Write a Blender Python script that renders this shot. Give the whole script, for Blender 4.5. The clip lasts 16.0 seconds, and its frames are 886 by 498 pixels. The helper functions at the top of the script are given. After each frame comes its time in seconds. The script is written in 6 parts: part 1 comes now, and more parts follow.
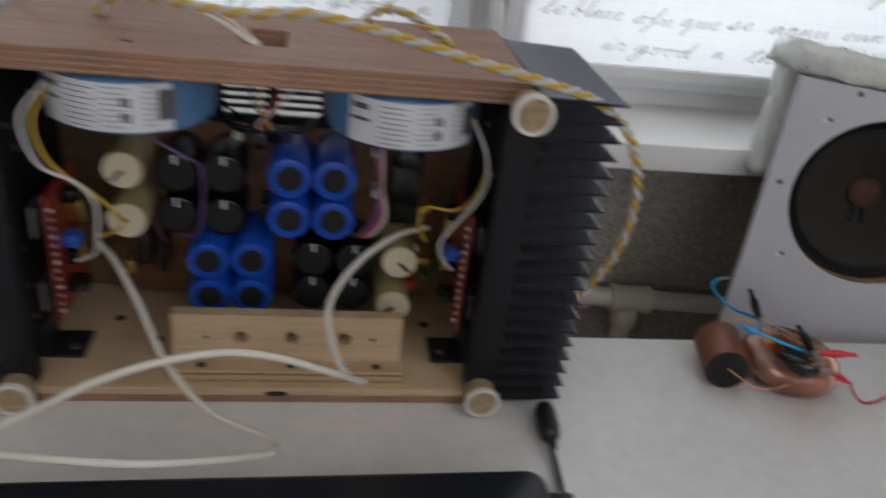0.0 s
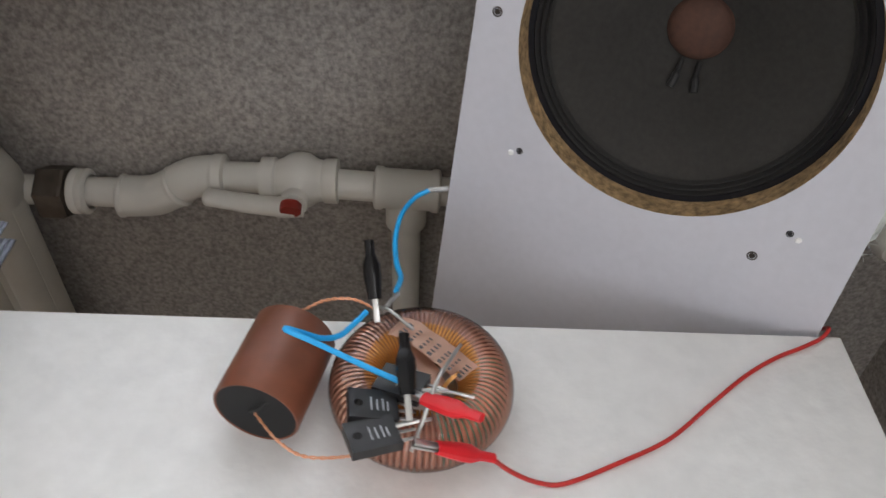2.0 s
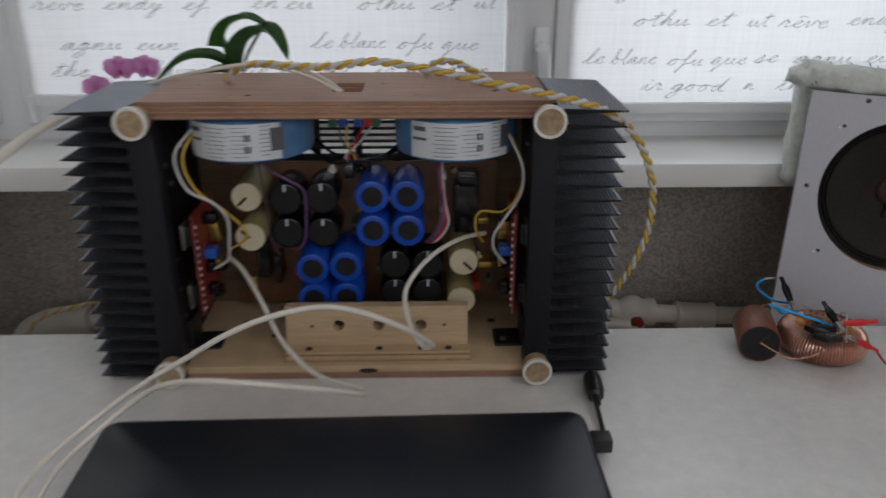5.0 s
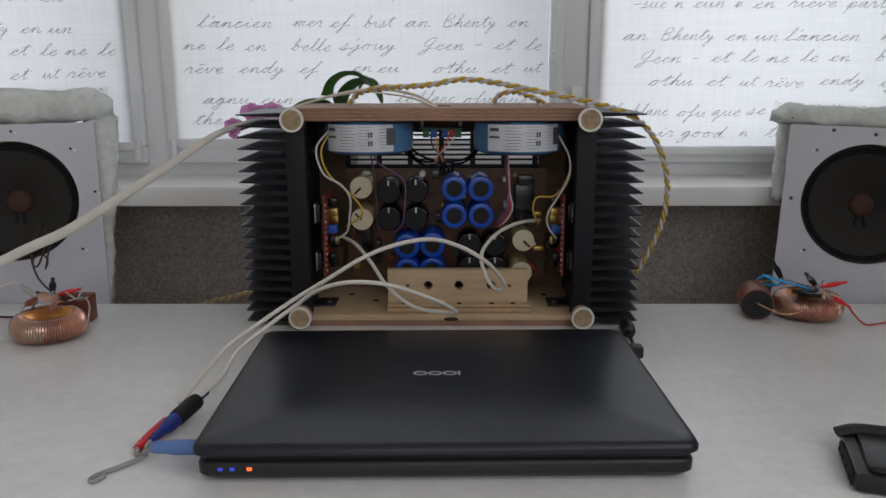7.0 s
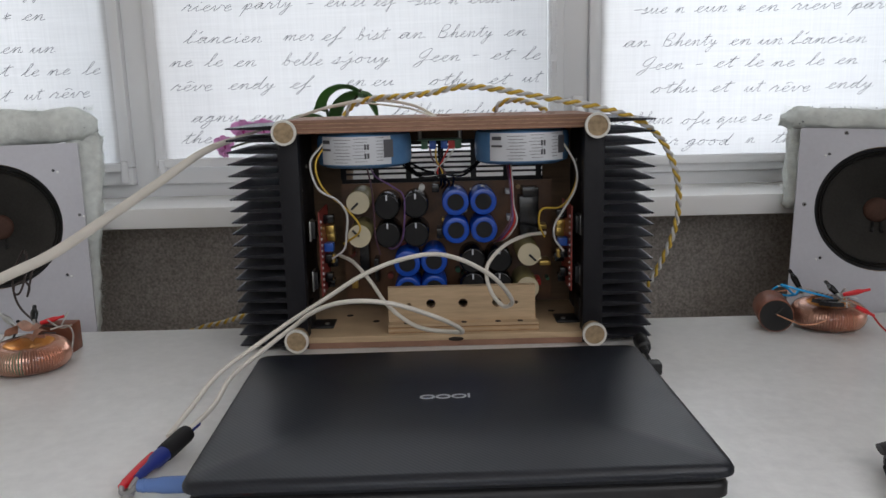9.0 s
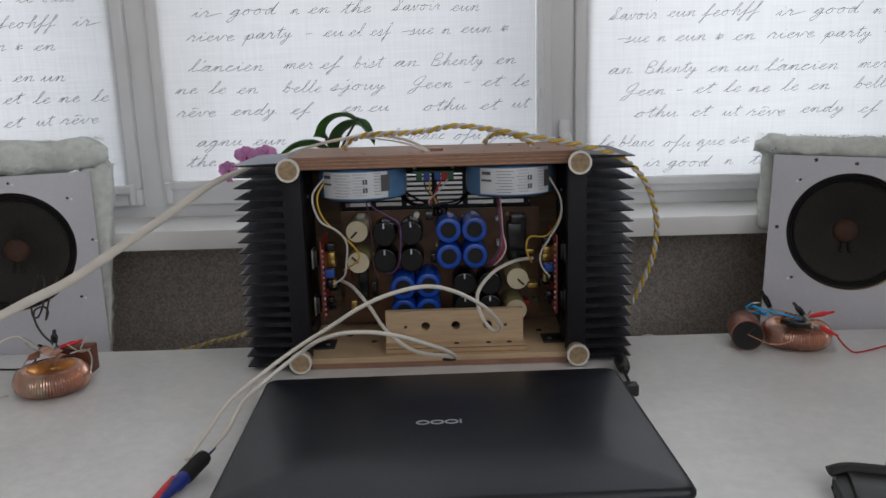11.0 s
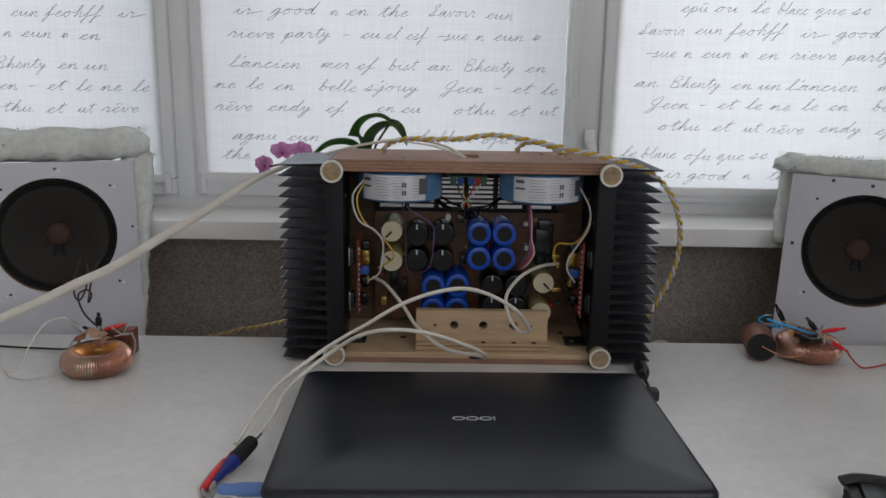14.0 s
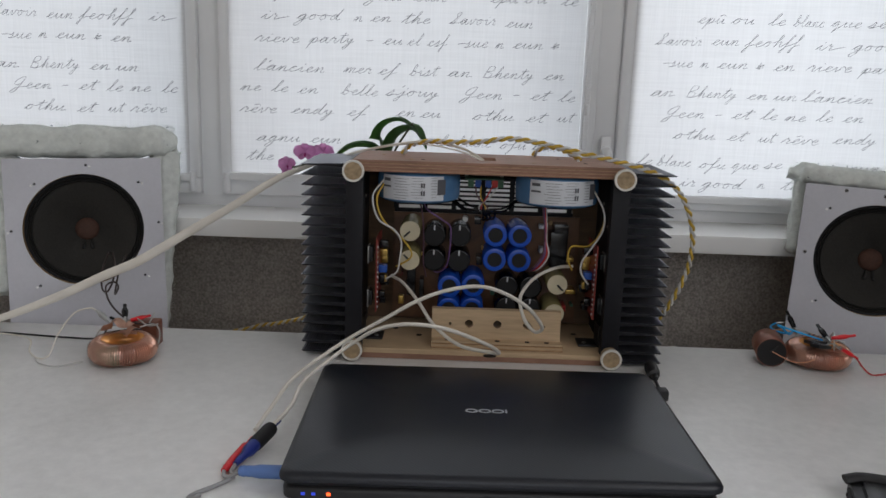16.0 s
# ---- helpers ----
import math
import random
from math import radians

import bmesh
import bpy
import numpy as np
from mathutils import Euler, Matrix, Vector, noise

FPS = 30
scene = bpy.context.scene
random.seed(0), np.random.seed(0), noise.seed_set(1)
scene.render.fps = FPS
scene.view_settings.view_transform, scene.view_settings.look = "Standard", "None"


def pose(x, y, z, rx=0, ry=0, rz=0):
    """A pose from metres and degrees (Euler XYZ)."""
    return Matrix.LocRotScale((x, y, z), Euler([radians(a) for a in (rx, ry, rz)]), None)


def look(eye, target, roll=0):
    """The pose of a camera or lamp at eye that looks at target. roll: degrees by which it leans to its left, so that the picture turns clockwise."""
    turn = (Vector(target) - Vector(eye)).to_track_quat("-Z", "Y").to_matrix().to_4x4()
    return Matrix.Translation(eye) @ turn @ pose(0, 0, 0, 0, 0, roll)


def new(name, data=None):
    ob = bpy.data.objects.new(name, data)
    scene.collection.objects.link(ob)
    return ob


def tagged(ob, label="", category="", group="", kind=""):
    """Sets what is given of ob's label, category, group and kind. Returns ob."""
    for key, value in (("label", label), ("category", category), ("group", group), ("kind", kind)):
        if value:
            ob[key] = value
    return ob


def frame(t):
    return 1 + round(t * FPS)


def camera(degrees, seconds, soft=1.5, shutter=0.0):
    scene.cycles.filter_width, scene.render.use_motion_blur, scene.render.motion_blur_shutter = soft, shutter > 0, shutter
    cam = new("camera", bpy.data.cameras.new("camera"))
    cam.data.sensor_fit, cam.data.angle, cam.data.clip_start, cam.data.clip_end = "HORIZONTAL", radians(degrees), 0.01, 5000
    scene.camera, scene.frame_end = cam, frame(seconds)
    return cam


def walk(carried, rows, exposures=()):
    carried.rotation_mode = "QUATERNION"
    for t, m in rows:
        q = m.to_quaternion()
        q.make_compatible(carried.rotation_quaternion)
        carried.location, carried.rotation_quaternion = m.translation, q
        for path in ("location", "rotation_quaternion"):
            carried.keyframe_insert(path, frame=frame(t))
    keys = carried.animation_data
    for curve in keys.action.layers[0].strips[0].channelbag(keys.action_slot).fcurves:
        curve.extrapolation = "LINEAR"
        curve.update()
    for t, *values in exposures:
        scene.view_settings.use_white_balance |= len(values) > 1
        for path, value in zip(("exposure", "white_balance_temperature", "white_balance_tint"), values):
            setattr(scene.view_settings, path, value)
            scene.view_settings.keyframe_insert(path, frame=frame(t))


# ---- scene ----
cam = camera(59.2, 16.0, shutter=0.4)
PATH = [
    (0, (0.034, 0.038, 1.159), (0.367, 1.756, 0.191), 7.6),
    (0.5, (0.21, 0.136, 1.119), (0.707, 1.721, 0.006), 9.7),
    (0.8, (0.296, 0.233, 1.085), (0.872, 1.729, -0.112), 11.4),
    (1, (0.345, 0.284, 1.077), (0.901, 1.738, -0.179), 10.9),
    (1.4, (0.397, 0.324, 1.065), (0.759, 1.773, -0.265), 6.9),
    (1.5, (0.414, 0.327, 1.068), (0.669, 1.783, -0.279), 4.4),
    (2, (0.466, 0.34, 1.061), (0.501, 1.78, -0.326), 2.9),
    (2.2, (0.482, 0.347, 1.048), (0.521, 1.787, -0.34), 4.5),
    (2.5, (0.504, 0.362, 1.05), (0.537, 1.799, -0.341), 5.2),
    (2.9, (0.507, 0.37, 1.063), (0.577, 1.836, -0.296), 5.4),
    (3, (0.516, 0.371, 1.067), (0.584, 1.857, -0.27), 4.9),
    (3.5, (0.525, 0.35, 1.12), (0.7, 1.951, -0.066), 2.6),
    (4, (0.374, 0.245, 1.157), (0.682, 1.939, 0.139), 0.8),
    (4.3, (0.236, 0.144, 1.165), (0.58, 1.888, 0.249), 1.5),
    (4.5, (0.166, 0.074, 1.164), (0.424, 1.86, 0.301), 0.5),
    (4.7, (0.109, -0.007, 1.155), (0.266, 1.805, 0.325), -0.1),
    (5, (0.069, -0.126, 1.149), (0.108, 1.72, 0.379), 0.0),
    (5.2, (0.06, -0.176, 1.144), (0.046, 1.688, 0.419), 0.4),
    (7.3, (0.007, -0.402, 1.052), (-0.005, 1.553, 0.632), -0.4),
    (7.5, (0.013, -0.396, 1.056), (0.004, 1.563, 0.652), -0.8),
    (8, (0.02, -0.363, 1.045), (0.014, 1.6, 0.659), -1.3),
    (8.5, (0.005, -0.357, 1.042), (0.006, 1.605, 0.654), -1.4),
    (9, (-0.001, -0.354, 1.039), (0.0, 1.607, 0.646), -1.4),
    (9.5, (0.0, -0.365, 1.072), (0.005, 1.593, 0.666), -1.5),
    (9.7, (0.003, -0.382, 1.085), (0.009, 1.576, 0.679), -1.5),
    (12, (-0.007, -0.409, 1.098), (0.019, 1.543, 0.661), -1.4),
    (12.5, (-0.018, -0.402, 1.099), (0.008, 1.548, 0.657), -0.8),
    (13, (-0.029, -0.419, 1.113), (-0.005, 1.531, 0.667), 0.2),
    (13.5, (-0.039, -0.441, 1.118), (-0.015, 1.51, 0.676), 0.7),
    (14, (-0.043, -0.444, 1.12), (-0.023, 1.506, 0.677), 1.0),
    (14.5, (-0.044, -0.452, 1.119), (-0.033, 1.5, 0.681), 1.3),
    (15, (-0.043, -0.46, 1.119), (-0.043, 1.492, 0.684), 1.8),
    (15.5, (-0.044, -0.471, 1.114), (-0.053, 1.484, 0.691), 2.0),
    (16, (-0.043, -0.472, 1.112), (-0.066, 1.484, 0.694), 1.9),
]
walk(cam, [(t, look(eye, target, roll)) for t, eye, target, roll in PATH],
     exposures=[(t, e, 6500, 13) for t, e in ((0, 0.05), (0.5, 0.3), (1, 0.65), (1.5, 0.88), (2, 1.0), (2.5, 0.92), (3, 0.80), (3.5, 0.5), (4, -0.45), (4.5, -0.25), (5, -0.17), (7.5, -0.2), (8, -0.3), (8.5, 0.05), (9, 0.1), (9.5, 0.0), (12, -0.15), (14, -0.2), (16, -0.17))])

# ---- light ----
world = bpy.data.worlds.new("sky")
scene.world = world
world.use_nodes = True
sky = world.node_tree.nodes.new("ShaderNodeTexSky")
sky.sky_type, sky.sun_disc, sky.sun_elevation, sky.sun_rotation = "NISHITA", False, radians(35), radians(60)
world.node_tree.links.new(sky.outputs[0], world.node_tree.nodes["Background"].inputs[0])
world.node_tree.nodes["Background"].inputs[1].default_value = 0.1


def window_light(name, x, y, z, wide, high, power, yaw, colour=(0.88, 0.95, 1.0)):
    """Daylight standing in a window's opening; yaw 0 shines towards -y."""
    lamp = bpy.data.lights.new(name, "AREA")
    lamp.shape, lamp.size, lamp.size_y, lamp.energy, lamp.color = "RECTANGLE", wide, high, power, colour
    ob = new(name, lamp)
    ob.matrix_world = pose(x, y, z, 0, 0, yaw) @ pose(0, 0, 0, -90)
    return ob


for a, b, power in ((-1.10, -0.50, 4.1), (-0.42, 0.17, 4.0), (0.25, 0.83, 4.9)):
    window_light("window_daylight", (a + b) / 2, 1.02, 1.60, b - a, 1.42, power * (b - a) / 0.55, 0)
# two unseen windows, assumed, added to light what faces the room
window_light("assumed_side_window_fill", 0.94, -1.00, 1.80, 1.7, 1.2, 12.5, -90, (1.0, 0.985, 0.96))
window_light("assumed_rear_window_fill", 0.02, -2.58, 1.75, 1.5, 1.3, 8.8, 180, (1.0, 0.985, 0.96))

# ---- materials ----
def material(name, colour, rough=0.5, metal=0.0, grain=0.0, grain_scale=60.0, stain=0.0, stain_scale=6.0, bump=0.0, bump_scale=150.0,
             stretch=(1, 1, 1), spec=0.5, rough_var=0.0, vary=0.0, coat=0.0):
    """A Principled material with variation at two scales, fine relief and, if asked for, a tone of its own for each object."""
    m = bpy.data.materials.new(name)
    m.use_nodes = True
    nt = m.node_tree
    b = nt.nodes["Principled BSDF"]
    b.inputs["Roughness"].default_value, b.inputs["Metallic"].default_value = rough, metal
    b.inputs["Specular IOR Level"].default_value = spec
    b.inputs["Coat Weight"].default_value = coat
    co = nt.nodes.new("ShaderNodeTexCoord")
    mp = nt.nodes.new("ShaderNodeMapping")
    mp.inputs["Scale"].default_value = stretch
    nt.links.new(co.outputs["Object"], mp.inputs[0])
    c = (*colour, 1)

    def noise_tex(scale, detail=4):
        n = nt.nodes.new("ShaderNodeTexNoise")
        n.inputs["Scale"].default_value, n.inputs["Detail"].default_value = scale, detail
        nt.links.new(mp.outputs[0], n.inputs["Vector"])
        return n

    last = None
    for amount, scale in ((grain, grain_scale), (stain, stain_scale)):
        if not amount:
            continue
        n = noise_tex(scale)
        r = nt.nodes.new("ShaderNodeMapRange")
        r.inputs["From Min"].default_value, r.inputs["From Max"].default_value = 0.3, 0.7
        r.inputs["To Min"].default_value, r.inputs["To Max"].default_value = 1 - amount, 1 + amount * 0.6
        nt.links.new(n.outputs[0], r.inputs[0])
        mx = nt.nodes.new("ShaderNodeMix")
        mx.data_type, mx.blend_type = "RGBA", "MULTIPLY"
        mx.inputs[0].default_value = 1
        if last:
            nt.links.new(last, mx.inputs[6])
        else:
            mx.inputs[6].default_value = c
        nt.links.new(r.outputs[0], mx.inputs[7])
        last = mx.outputs[2]
    if vary:
        info = nt.nodes.new("ShaderNodeObjectInfo")
        r = nt.nodes.new("ShaderNodeMapRange")
        r.inputs["To Min"].default_value, r.inputs["To Max"].default_value = 1 - vary, 1 + vary
        nt.links.new(info.outputs["Random"], r.inputs[0])
        mx = nt.nodes.new("ShaderNodeMix")
        mx.data_type, mx.blend_type = "RGBA", "MULTIPLY"
        mx.inputs[0].default_value = 1
        if last:
            nt.links.new(last, mx.inputs[6])
        else:
            mx.inputs[6].default_value = c
        nt.links.new(r.outputs[0], mx.inputs[7])
        last = mx.outputs[2]
    if last:
        nt.links.new(last, b.inputs["Base Color"])
    else:
        b.inputs["Base Color"].default_value = c
    if rough_var:
        n = noise_tex(stain_scale * 2.3)
        r = nt.nodes.new("ShaderNodeMapRange")
        r.inputs["From Min"].default_value, r.inputs["From Max"].default_value = 0.3, 0.7
        r.inputs["To Min"].default_value, r.inputs["To Max"].default_value = max(0.02, rough - rough_var), min(1, rough + rough_var)
        nt.links.new(n.outputs[0], r.inputs[0])
        nt.links.new(r.outputs[0], b.inputs["Roughness"])
    if bump:
        n = noise_tex(bump_scale, 6)
        bp = nt.nodes.new("ShaderNodeBump")
        bp.inputs["Strength"].default_value, bp.inputs["Distance"].default_value = bump, 0.002
        nt.links.new(n.outputs[0], bp.inputs["Height"])
        nt.links.new(bp.outputs[0], b.inputs["Normal"])
    return m


def bands(m, axis, period, dark, soft=0.5, bump=0.0, mix=1.0):
    """Parallel bands over a material: plies, fibres or fine ridges, along one axis in object space."""
    nt = m.node_tree
    b = nt.nodes["Principled BSDF"]
    co = nt.nodes.new("ShaderNodeTexCoord")
    w = nt.nodes.new("ShaderNodeTexWave")
    w.bands_direction = axis
    w.inputs["Scale"].default_value = 0.314159 / period
    w.inputs["Distortion"].default_value = soft
    w.inputs["Detail"].default_value = 1.0
    nt.links.new(co.outputs["Object"], w.inputs["Vector"])
    if mix:
        mx = nt.nodes.new("ShaderNodeMix")
        mx.data_type, mx.blend_type = "RGBA", "MULTIPLY"
        src = b.inputs["Base Color"]
        if src.is_linked:
            nt.links.new(src.links[0].from_socket, mx.inputs[6])
        else:
            mx.inputs[6].default_value = src.default_value
        mx.inputs[7].default_value = (*dark, 1)
        sc = nt.nodes.new("ShaderNodeMath")
        sc.operation = "MULTIPLY"
        sc.inputs[1].default_value = mix
        nt.links.new(w.outputs["Fac"], sc.inputs[0])
        nt.links.new(sc.outputs[0], mx.inputs[0])
        nt.links.new(mx.outputs[2], src)
    if bump:
        bp = nt.nodes.new("ShaderNodeBump")
        bp.inputs["Strength"].default_value, bp.inputs["Distance"].default_value = bump, 0.001
        nt.links.new(w.outputs["Fac"], bp.inputs["Height"])
        nt.links.new(bp.outputs[0], b.inputs["Normal"])
    return m


white_pvc = material("white_window_plastic", (0.80, 0.81, 0.82), 0.32, stain=0.06, stain_scale=5, bump=0.02)
sill_white = material("white_sill_laminate", (0.87, 0.87, 0.85), 0.25, stain=0.06, stain_scale=4, bump=0.03)
wall_paper = material("grey_brown_textured_wallpaper", (0.365, 0.336, 0.305), 0.85, grain=0.40, grain_scale=270, stain=0.12, stain_scale=7, bump=0.7, bump_scale=210)
plaster = material("white_wall_paint", (0.78, 0.77, 0.75), 0.8, stain=0.06, stain_scale=2, bump=0.1)
floor_wood = material("brown_laminate", (0.28, 0.2, 0.14), 0.5, grain=0.3, grain_scale=20, stretch=(1, 8, 1))
table_white = material("white_table_laminate", (0.85, 0.845, 0.825), 0.30, grain=0.05, grain_scale=90, stain=0.06, stain_scale=9, bump=0.20, bump_scale=110, rough_var=0.025)
board_white = material("white_laminated_chipboard", (0.56, 0.56, 0.60), 0.42, grain=0.03, grain_scale=200, stain=0.05, stain_scale=8, bump=0.03)
chip = material("raw_chipboard_edge", (0.42, 0.28, 0.14), 0.9, grain=0.55, grain_scale=260, stain=0.2, stain_scale=60, bump=0.7, bump_scale=300)
batting = material("white_polyester_wadding", (0.72, 0.75, 0.71), 1.0, grain=0.12, grain_scale=90, stain=0.1, stain_scale=16, bump=0.9, bump_scale=160, spec=0.05)
cone_grey = material("dark_grey_paper_cone", (0.036, 0.034, 0.031), 0.8, grain=0.15, grain_scale=300, stain=0.15, stain_scale=20, bump=0.15, bump_scale=400, spec=0.25)
rubber = material("black_rubber_surround", (0.014, 0.014, 0.014), 0.6, bump=0.05)
dome_brown = material("brown_felt_dust_cap", (0.075, 0.033, 0.021), 0.8, grain=0.2, grain_scale=300, stain=0.2, stain_scale=40, bump=0.2)
black_alu = material("black_anodised_aluminium", (0.010, 0.010, 0.013), 0.48, 0.0, stain=0.2, stain_scale=12, spec=0.25, rough_var=0.08)
# lighter bluish metal than the bars: the window's sheen put into the colour
fin_sheen_alu = material("ridged_black_fin_with_window_sheen", (0.155, 0.164, 0.195), 0.34, 0.8, stain=0.15, stain_scale=14, spec=0.6)
ply_red = material("reddish_brown_plywood_face", (0.33, 0.18, 0.12), 0.55, grain=0.22, grain_scale=26, stain=0.15, stain_scale=8, bump=0.12, bump_scale=80, stretch=(1, 9, 1))
ply_edge = bands(material("plywood_edge_plies", (0.42, 0.25, 0.16), 0.75, grain=0.25, grain_scale=120, stretch=(1, 1, 6)), "Z", 0.0042, (0.35, 0.25, 0.2), 0.3, 0.2, 0.9)
birch = material("pale_birch_plywood", (0.55, 0.40, 0.245), 0.6, grain=0.14, grain_scale=30, stain=0.1, stain_scale=9, bump=0.08, stretch=(1, 1, 9))
birch_edge = bands(material("pale_plywood_edge", (0.50, 0.33, 0.18), 0.75, grain=0.2, grain_scale=120, stretch=(1, 1, 5)), "Z", 0.0035, (0.4, 0.3, 0.22), 0.3, 0.2, 0.9)
dowel_wood = material("pale_dowel_wood", (0.40, 0.29, 0.17), 0.75, grain=0.3, grain_scale=180, stain=0.2, stain_scale=40)
laptop_black = material("black_textured_laptop_lid", (0.013, 0.016, 0.023), 0.34, stain=0.08, stain_scale=5, rough_var=0.025, spec=0.5)
black_plastic = material("black_plastic", (0.015, 0.015, 0.016), 0.4, stain=0.1)
copper = material("lacquered_copper_wire", (0.78, 0.38, 0.22), 0.28, 0.35, stain=0.2, stain_scale=25)

# ---- building tools ----
def box(bm, x0, x1, y0, y1, z0, z1, bevel=0.0, m=None):
    """A box between two corners, its edges rounded by bevel."""
    vs = bmesh.ops.create_cube(bm, size=1.0)["verts"]
    for v in vs:
        v.co = Vector((x0 if v.co.x < 0 else x1, y0 if v.co.y < 0 else y1, z0 if v.co.z < 0 else z1))
    if bevel:
        es = {e for v in vs for e in v.link_edges}
        r = bmesh.ops.bevel(bm, geom=list(es), offset=bevel, segments=2, affect="EDGES", profile=0.6)
        vs = list({v for f in r["faces"] for v in f.verts} | {v for v in vs if v.is_valid})
    if m is not None:
        bmesh.ops.transform(bm, matrix=m, verts=vs)
    return bm


def lathe(bm, profile, m=Matrix(), n=32, closed=False):
    """Turns a profile of (radius, height) round z."""
    rings = []
    for r, z in profile:
        rings.append([bm.verts.new(m @ Vector((r * math.cos(2 * math.pi * i / n), r * math.sin(2 * math.pi * i / n), z))) for i in range(n)] if r > 1e-6
                     else [bm.verts.new(m @ Vector((0, 0, z)))])
    pairs = list(zip(rings, rings[1:])) + ([(rings[-1], rings[0])] if closed else [])
    for a, b in pairs:
        for i in range(n):
            j = (i + 1) % n
            if len(a) == 1 and len(b) > 1:
                bm.faces.new((a[0], b[i], b[j]))
            elif len(b) == 1 and len(a) > 1:
                bm.faces.new((a[i], a[j], b[0]))
            elif len(a) > 1:
                bm.faces.new((a[i], a[j], b[j], b[i]))
    return bm


def rod(bm, a, b, r0, r1=None, n=16, bevel=0.0):
    """A capped cylinder or cone from a to b."""
    a, b = Vector(a), Vector(b)
    r1 = r0 if r1 is None else r1
    length = (b - a).length
    m = Matrix.Translation(a) @ (b - a).to_track_quat("Z", "Y").to_matrix().to_4x4()
    e = bevel
    prof = [(0, 0), (r0 - e, 0)] + ([(r0, e), (r1, length - e)] if e else [(r1, length)]) + ([(r1 - e, length)] if e else []) + [(0, length)]
    return lathe(bm, prof, m, n)


def smooth_path(points, steps=8):
    """A Catmull-Rom path through points."""
    p = [Vector(q) for q in points]
    p = [p[0] * 2 - p[1]] + p + [p[-1] * 2 - p[-2]]
    out = []
    for i in range(1, len(p) - 2):
        for k in range(steps):
            t = k / steps
            a, b, c, d = p[i - 1:i + 3]
            out.append(0.5 * ((2 * b) + (c - a) * t + (2 * a - 5 * b + 4 * c - d) * t * t + (3 * b - a - 3 * c + d) * t ** 3))
    return out + [p[-2]]


def sweep(bm, path, r, n=8, flat=1.0):
    """A tube of radius r along a path; flat squashes its section into a ribbon. r may be a list."""
    rings, up = [], Vector((0, 0, 1))
    for i, q in enumerate(path):
        d = (path[min(i + 1, len(path) - 1)] - path[max(i - 1, 0)]).normalized()
        side = d.cross(up)
        side = side.normalized() if side.length > 1e-4 else Vector((1, 0, 0))
        up = side.cross(d).normalized()
        rr = r[i] if isinstance(r, list) else r
        rings.append([bm.verts.new(q + (side * math.cos(a) + up * math.sin(a) * flat) * rr) for a in (2 * math.pi * k / n for k in range(n))])
    for a, b in zip(rings, rings[1:]):
        for k in range(n):
            bm.faces.new((a[k], a[(k + 1) % n], b[(k + 1) % n], b[k]))
    bm.faces.new(rings[0][::-1]), bm.faces.new(rings[-1])
    return bm


def mesh_of(name, bm, mat, shade=40):
    bmesh.ops.recalc_face_normals(bm, faces=bm.faces)
    me = bpy.data.meshes.new(name)
    bm.to_mesh(me)
    bm.free()
    for one in (mat if isinstance(mat, (list, tuple)) else [mat]):
        me.materials.append(one)
    if shade:
        me.shade_smooth()
        me.set_sharp_from_angle(angle=radians(shade))
    return me


def part(name, bm, mat, parent, label="", shade=40):
    ob = new(name, mesh_of(name, bm, mat, shade))
    if parent is not None:
        ob.parent = parent
        ob.matrix_parent_inverse = parent.matrix_world.inverted()
    return tagged(ob, label=label)


def thing(name, label, category, at=(0, 0, 0), group="", kind=""):
    ob = new(name)
    ob.empty_display_size = 0.02
    ob.location = at
    bpy.context.view_layer.update()
    return tagged(ob, label, category, group, kind)


def whole(name, bm, mat, label, category, group="", kind="", shade=40):
    return tagged(part(name, bm, mat, None, "", shade), label, category, group, kind)


def B():
    return bmesh.new()


def cable(name, points, r, mat, label, category="cable", parent=None, n=8, steps=8, flat=1.0):
    bm = sweep(B(), smooth_path(points, steps), r, n, flat)
    return part(name, bm, mat, parent, label, 60) if parent is not None else whole(name, bm, mat, label, category, shade=60)

# ---- the room ----
TABLE = 0.75
X0, X1, Y0, Y1, TOP = -1.75, 0.950, -2.6, 0.80, 2.55
WIN = (-1.16, 0.88, 0.88, 2.32)          # the window's opening: x, x, z, z


def setting(name, bm, mat, label, category="", shade=30):
    return whole(name, bm, mat, label, category or name.split("_")[0], kind="structure", shade=shade)


setting("floor", box(B(), X0, X1, Y0, 0.88, -0.05, 0.0), floor_wood, "brown wood laminate floor under the table")
setting("ceiling", box(B(), X0 - 0.2, X1 + 0.2, Y0 - 0.2, Y1 + 0.3, TOP, TOP + 0.1), plaster, "plain white painted ceiling")
bm = box(B(), X0, X1, 0.872, Y1 + 0.25, 0, WIN[2] - 0.03)
setting("wall_north", bm, wall_paper, "grey-brown textured wallpaper wall under the window")
bm = box(B(), X0, X1, Y1, Y1 + 0.25, WIN[3], TOP)
box(bm, X0, WIN[0], Y1, Y1 + 0.25, WIN[2] - 0.03, WIN[3])
box(bm, WIN[1], X1, Y1, Y1 + 0.25, WIN[2] - 0.03, WIN[3])
setting("wall_north_upper", bm, plaster, "white wall round the window")
# the opening for the assumed side window, out of view
bm = box(B(), X1, X1 + 0.2, Y0 - 0.2, Y1 + 0.25, 0, 1.18)
box(bm, X1, X1 + 0.2, Y0 - 0.2, Y1 + 0.25, 2.42, TOP)
box(bm, X1, X1 + 0.2, Y0 - 0.2, -1.87, 1.18, 2.42)
box(bm, X1, X1 + 0.2, -0.13, Y1 + 0.25, 1.18, 2.42)
setting("wall_east", bm, wall_paper, "grey-brown textured wallpaper side wall with an assumed window opening")
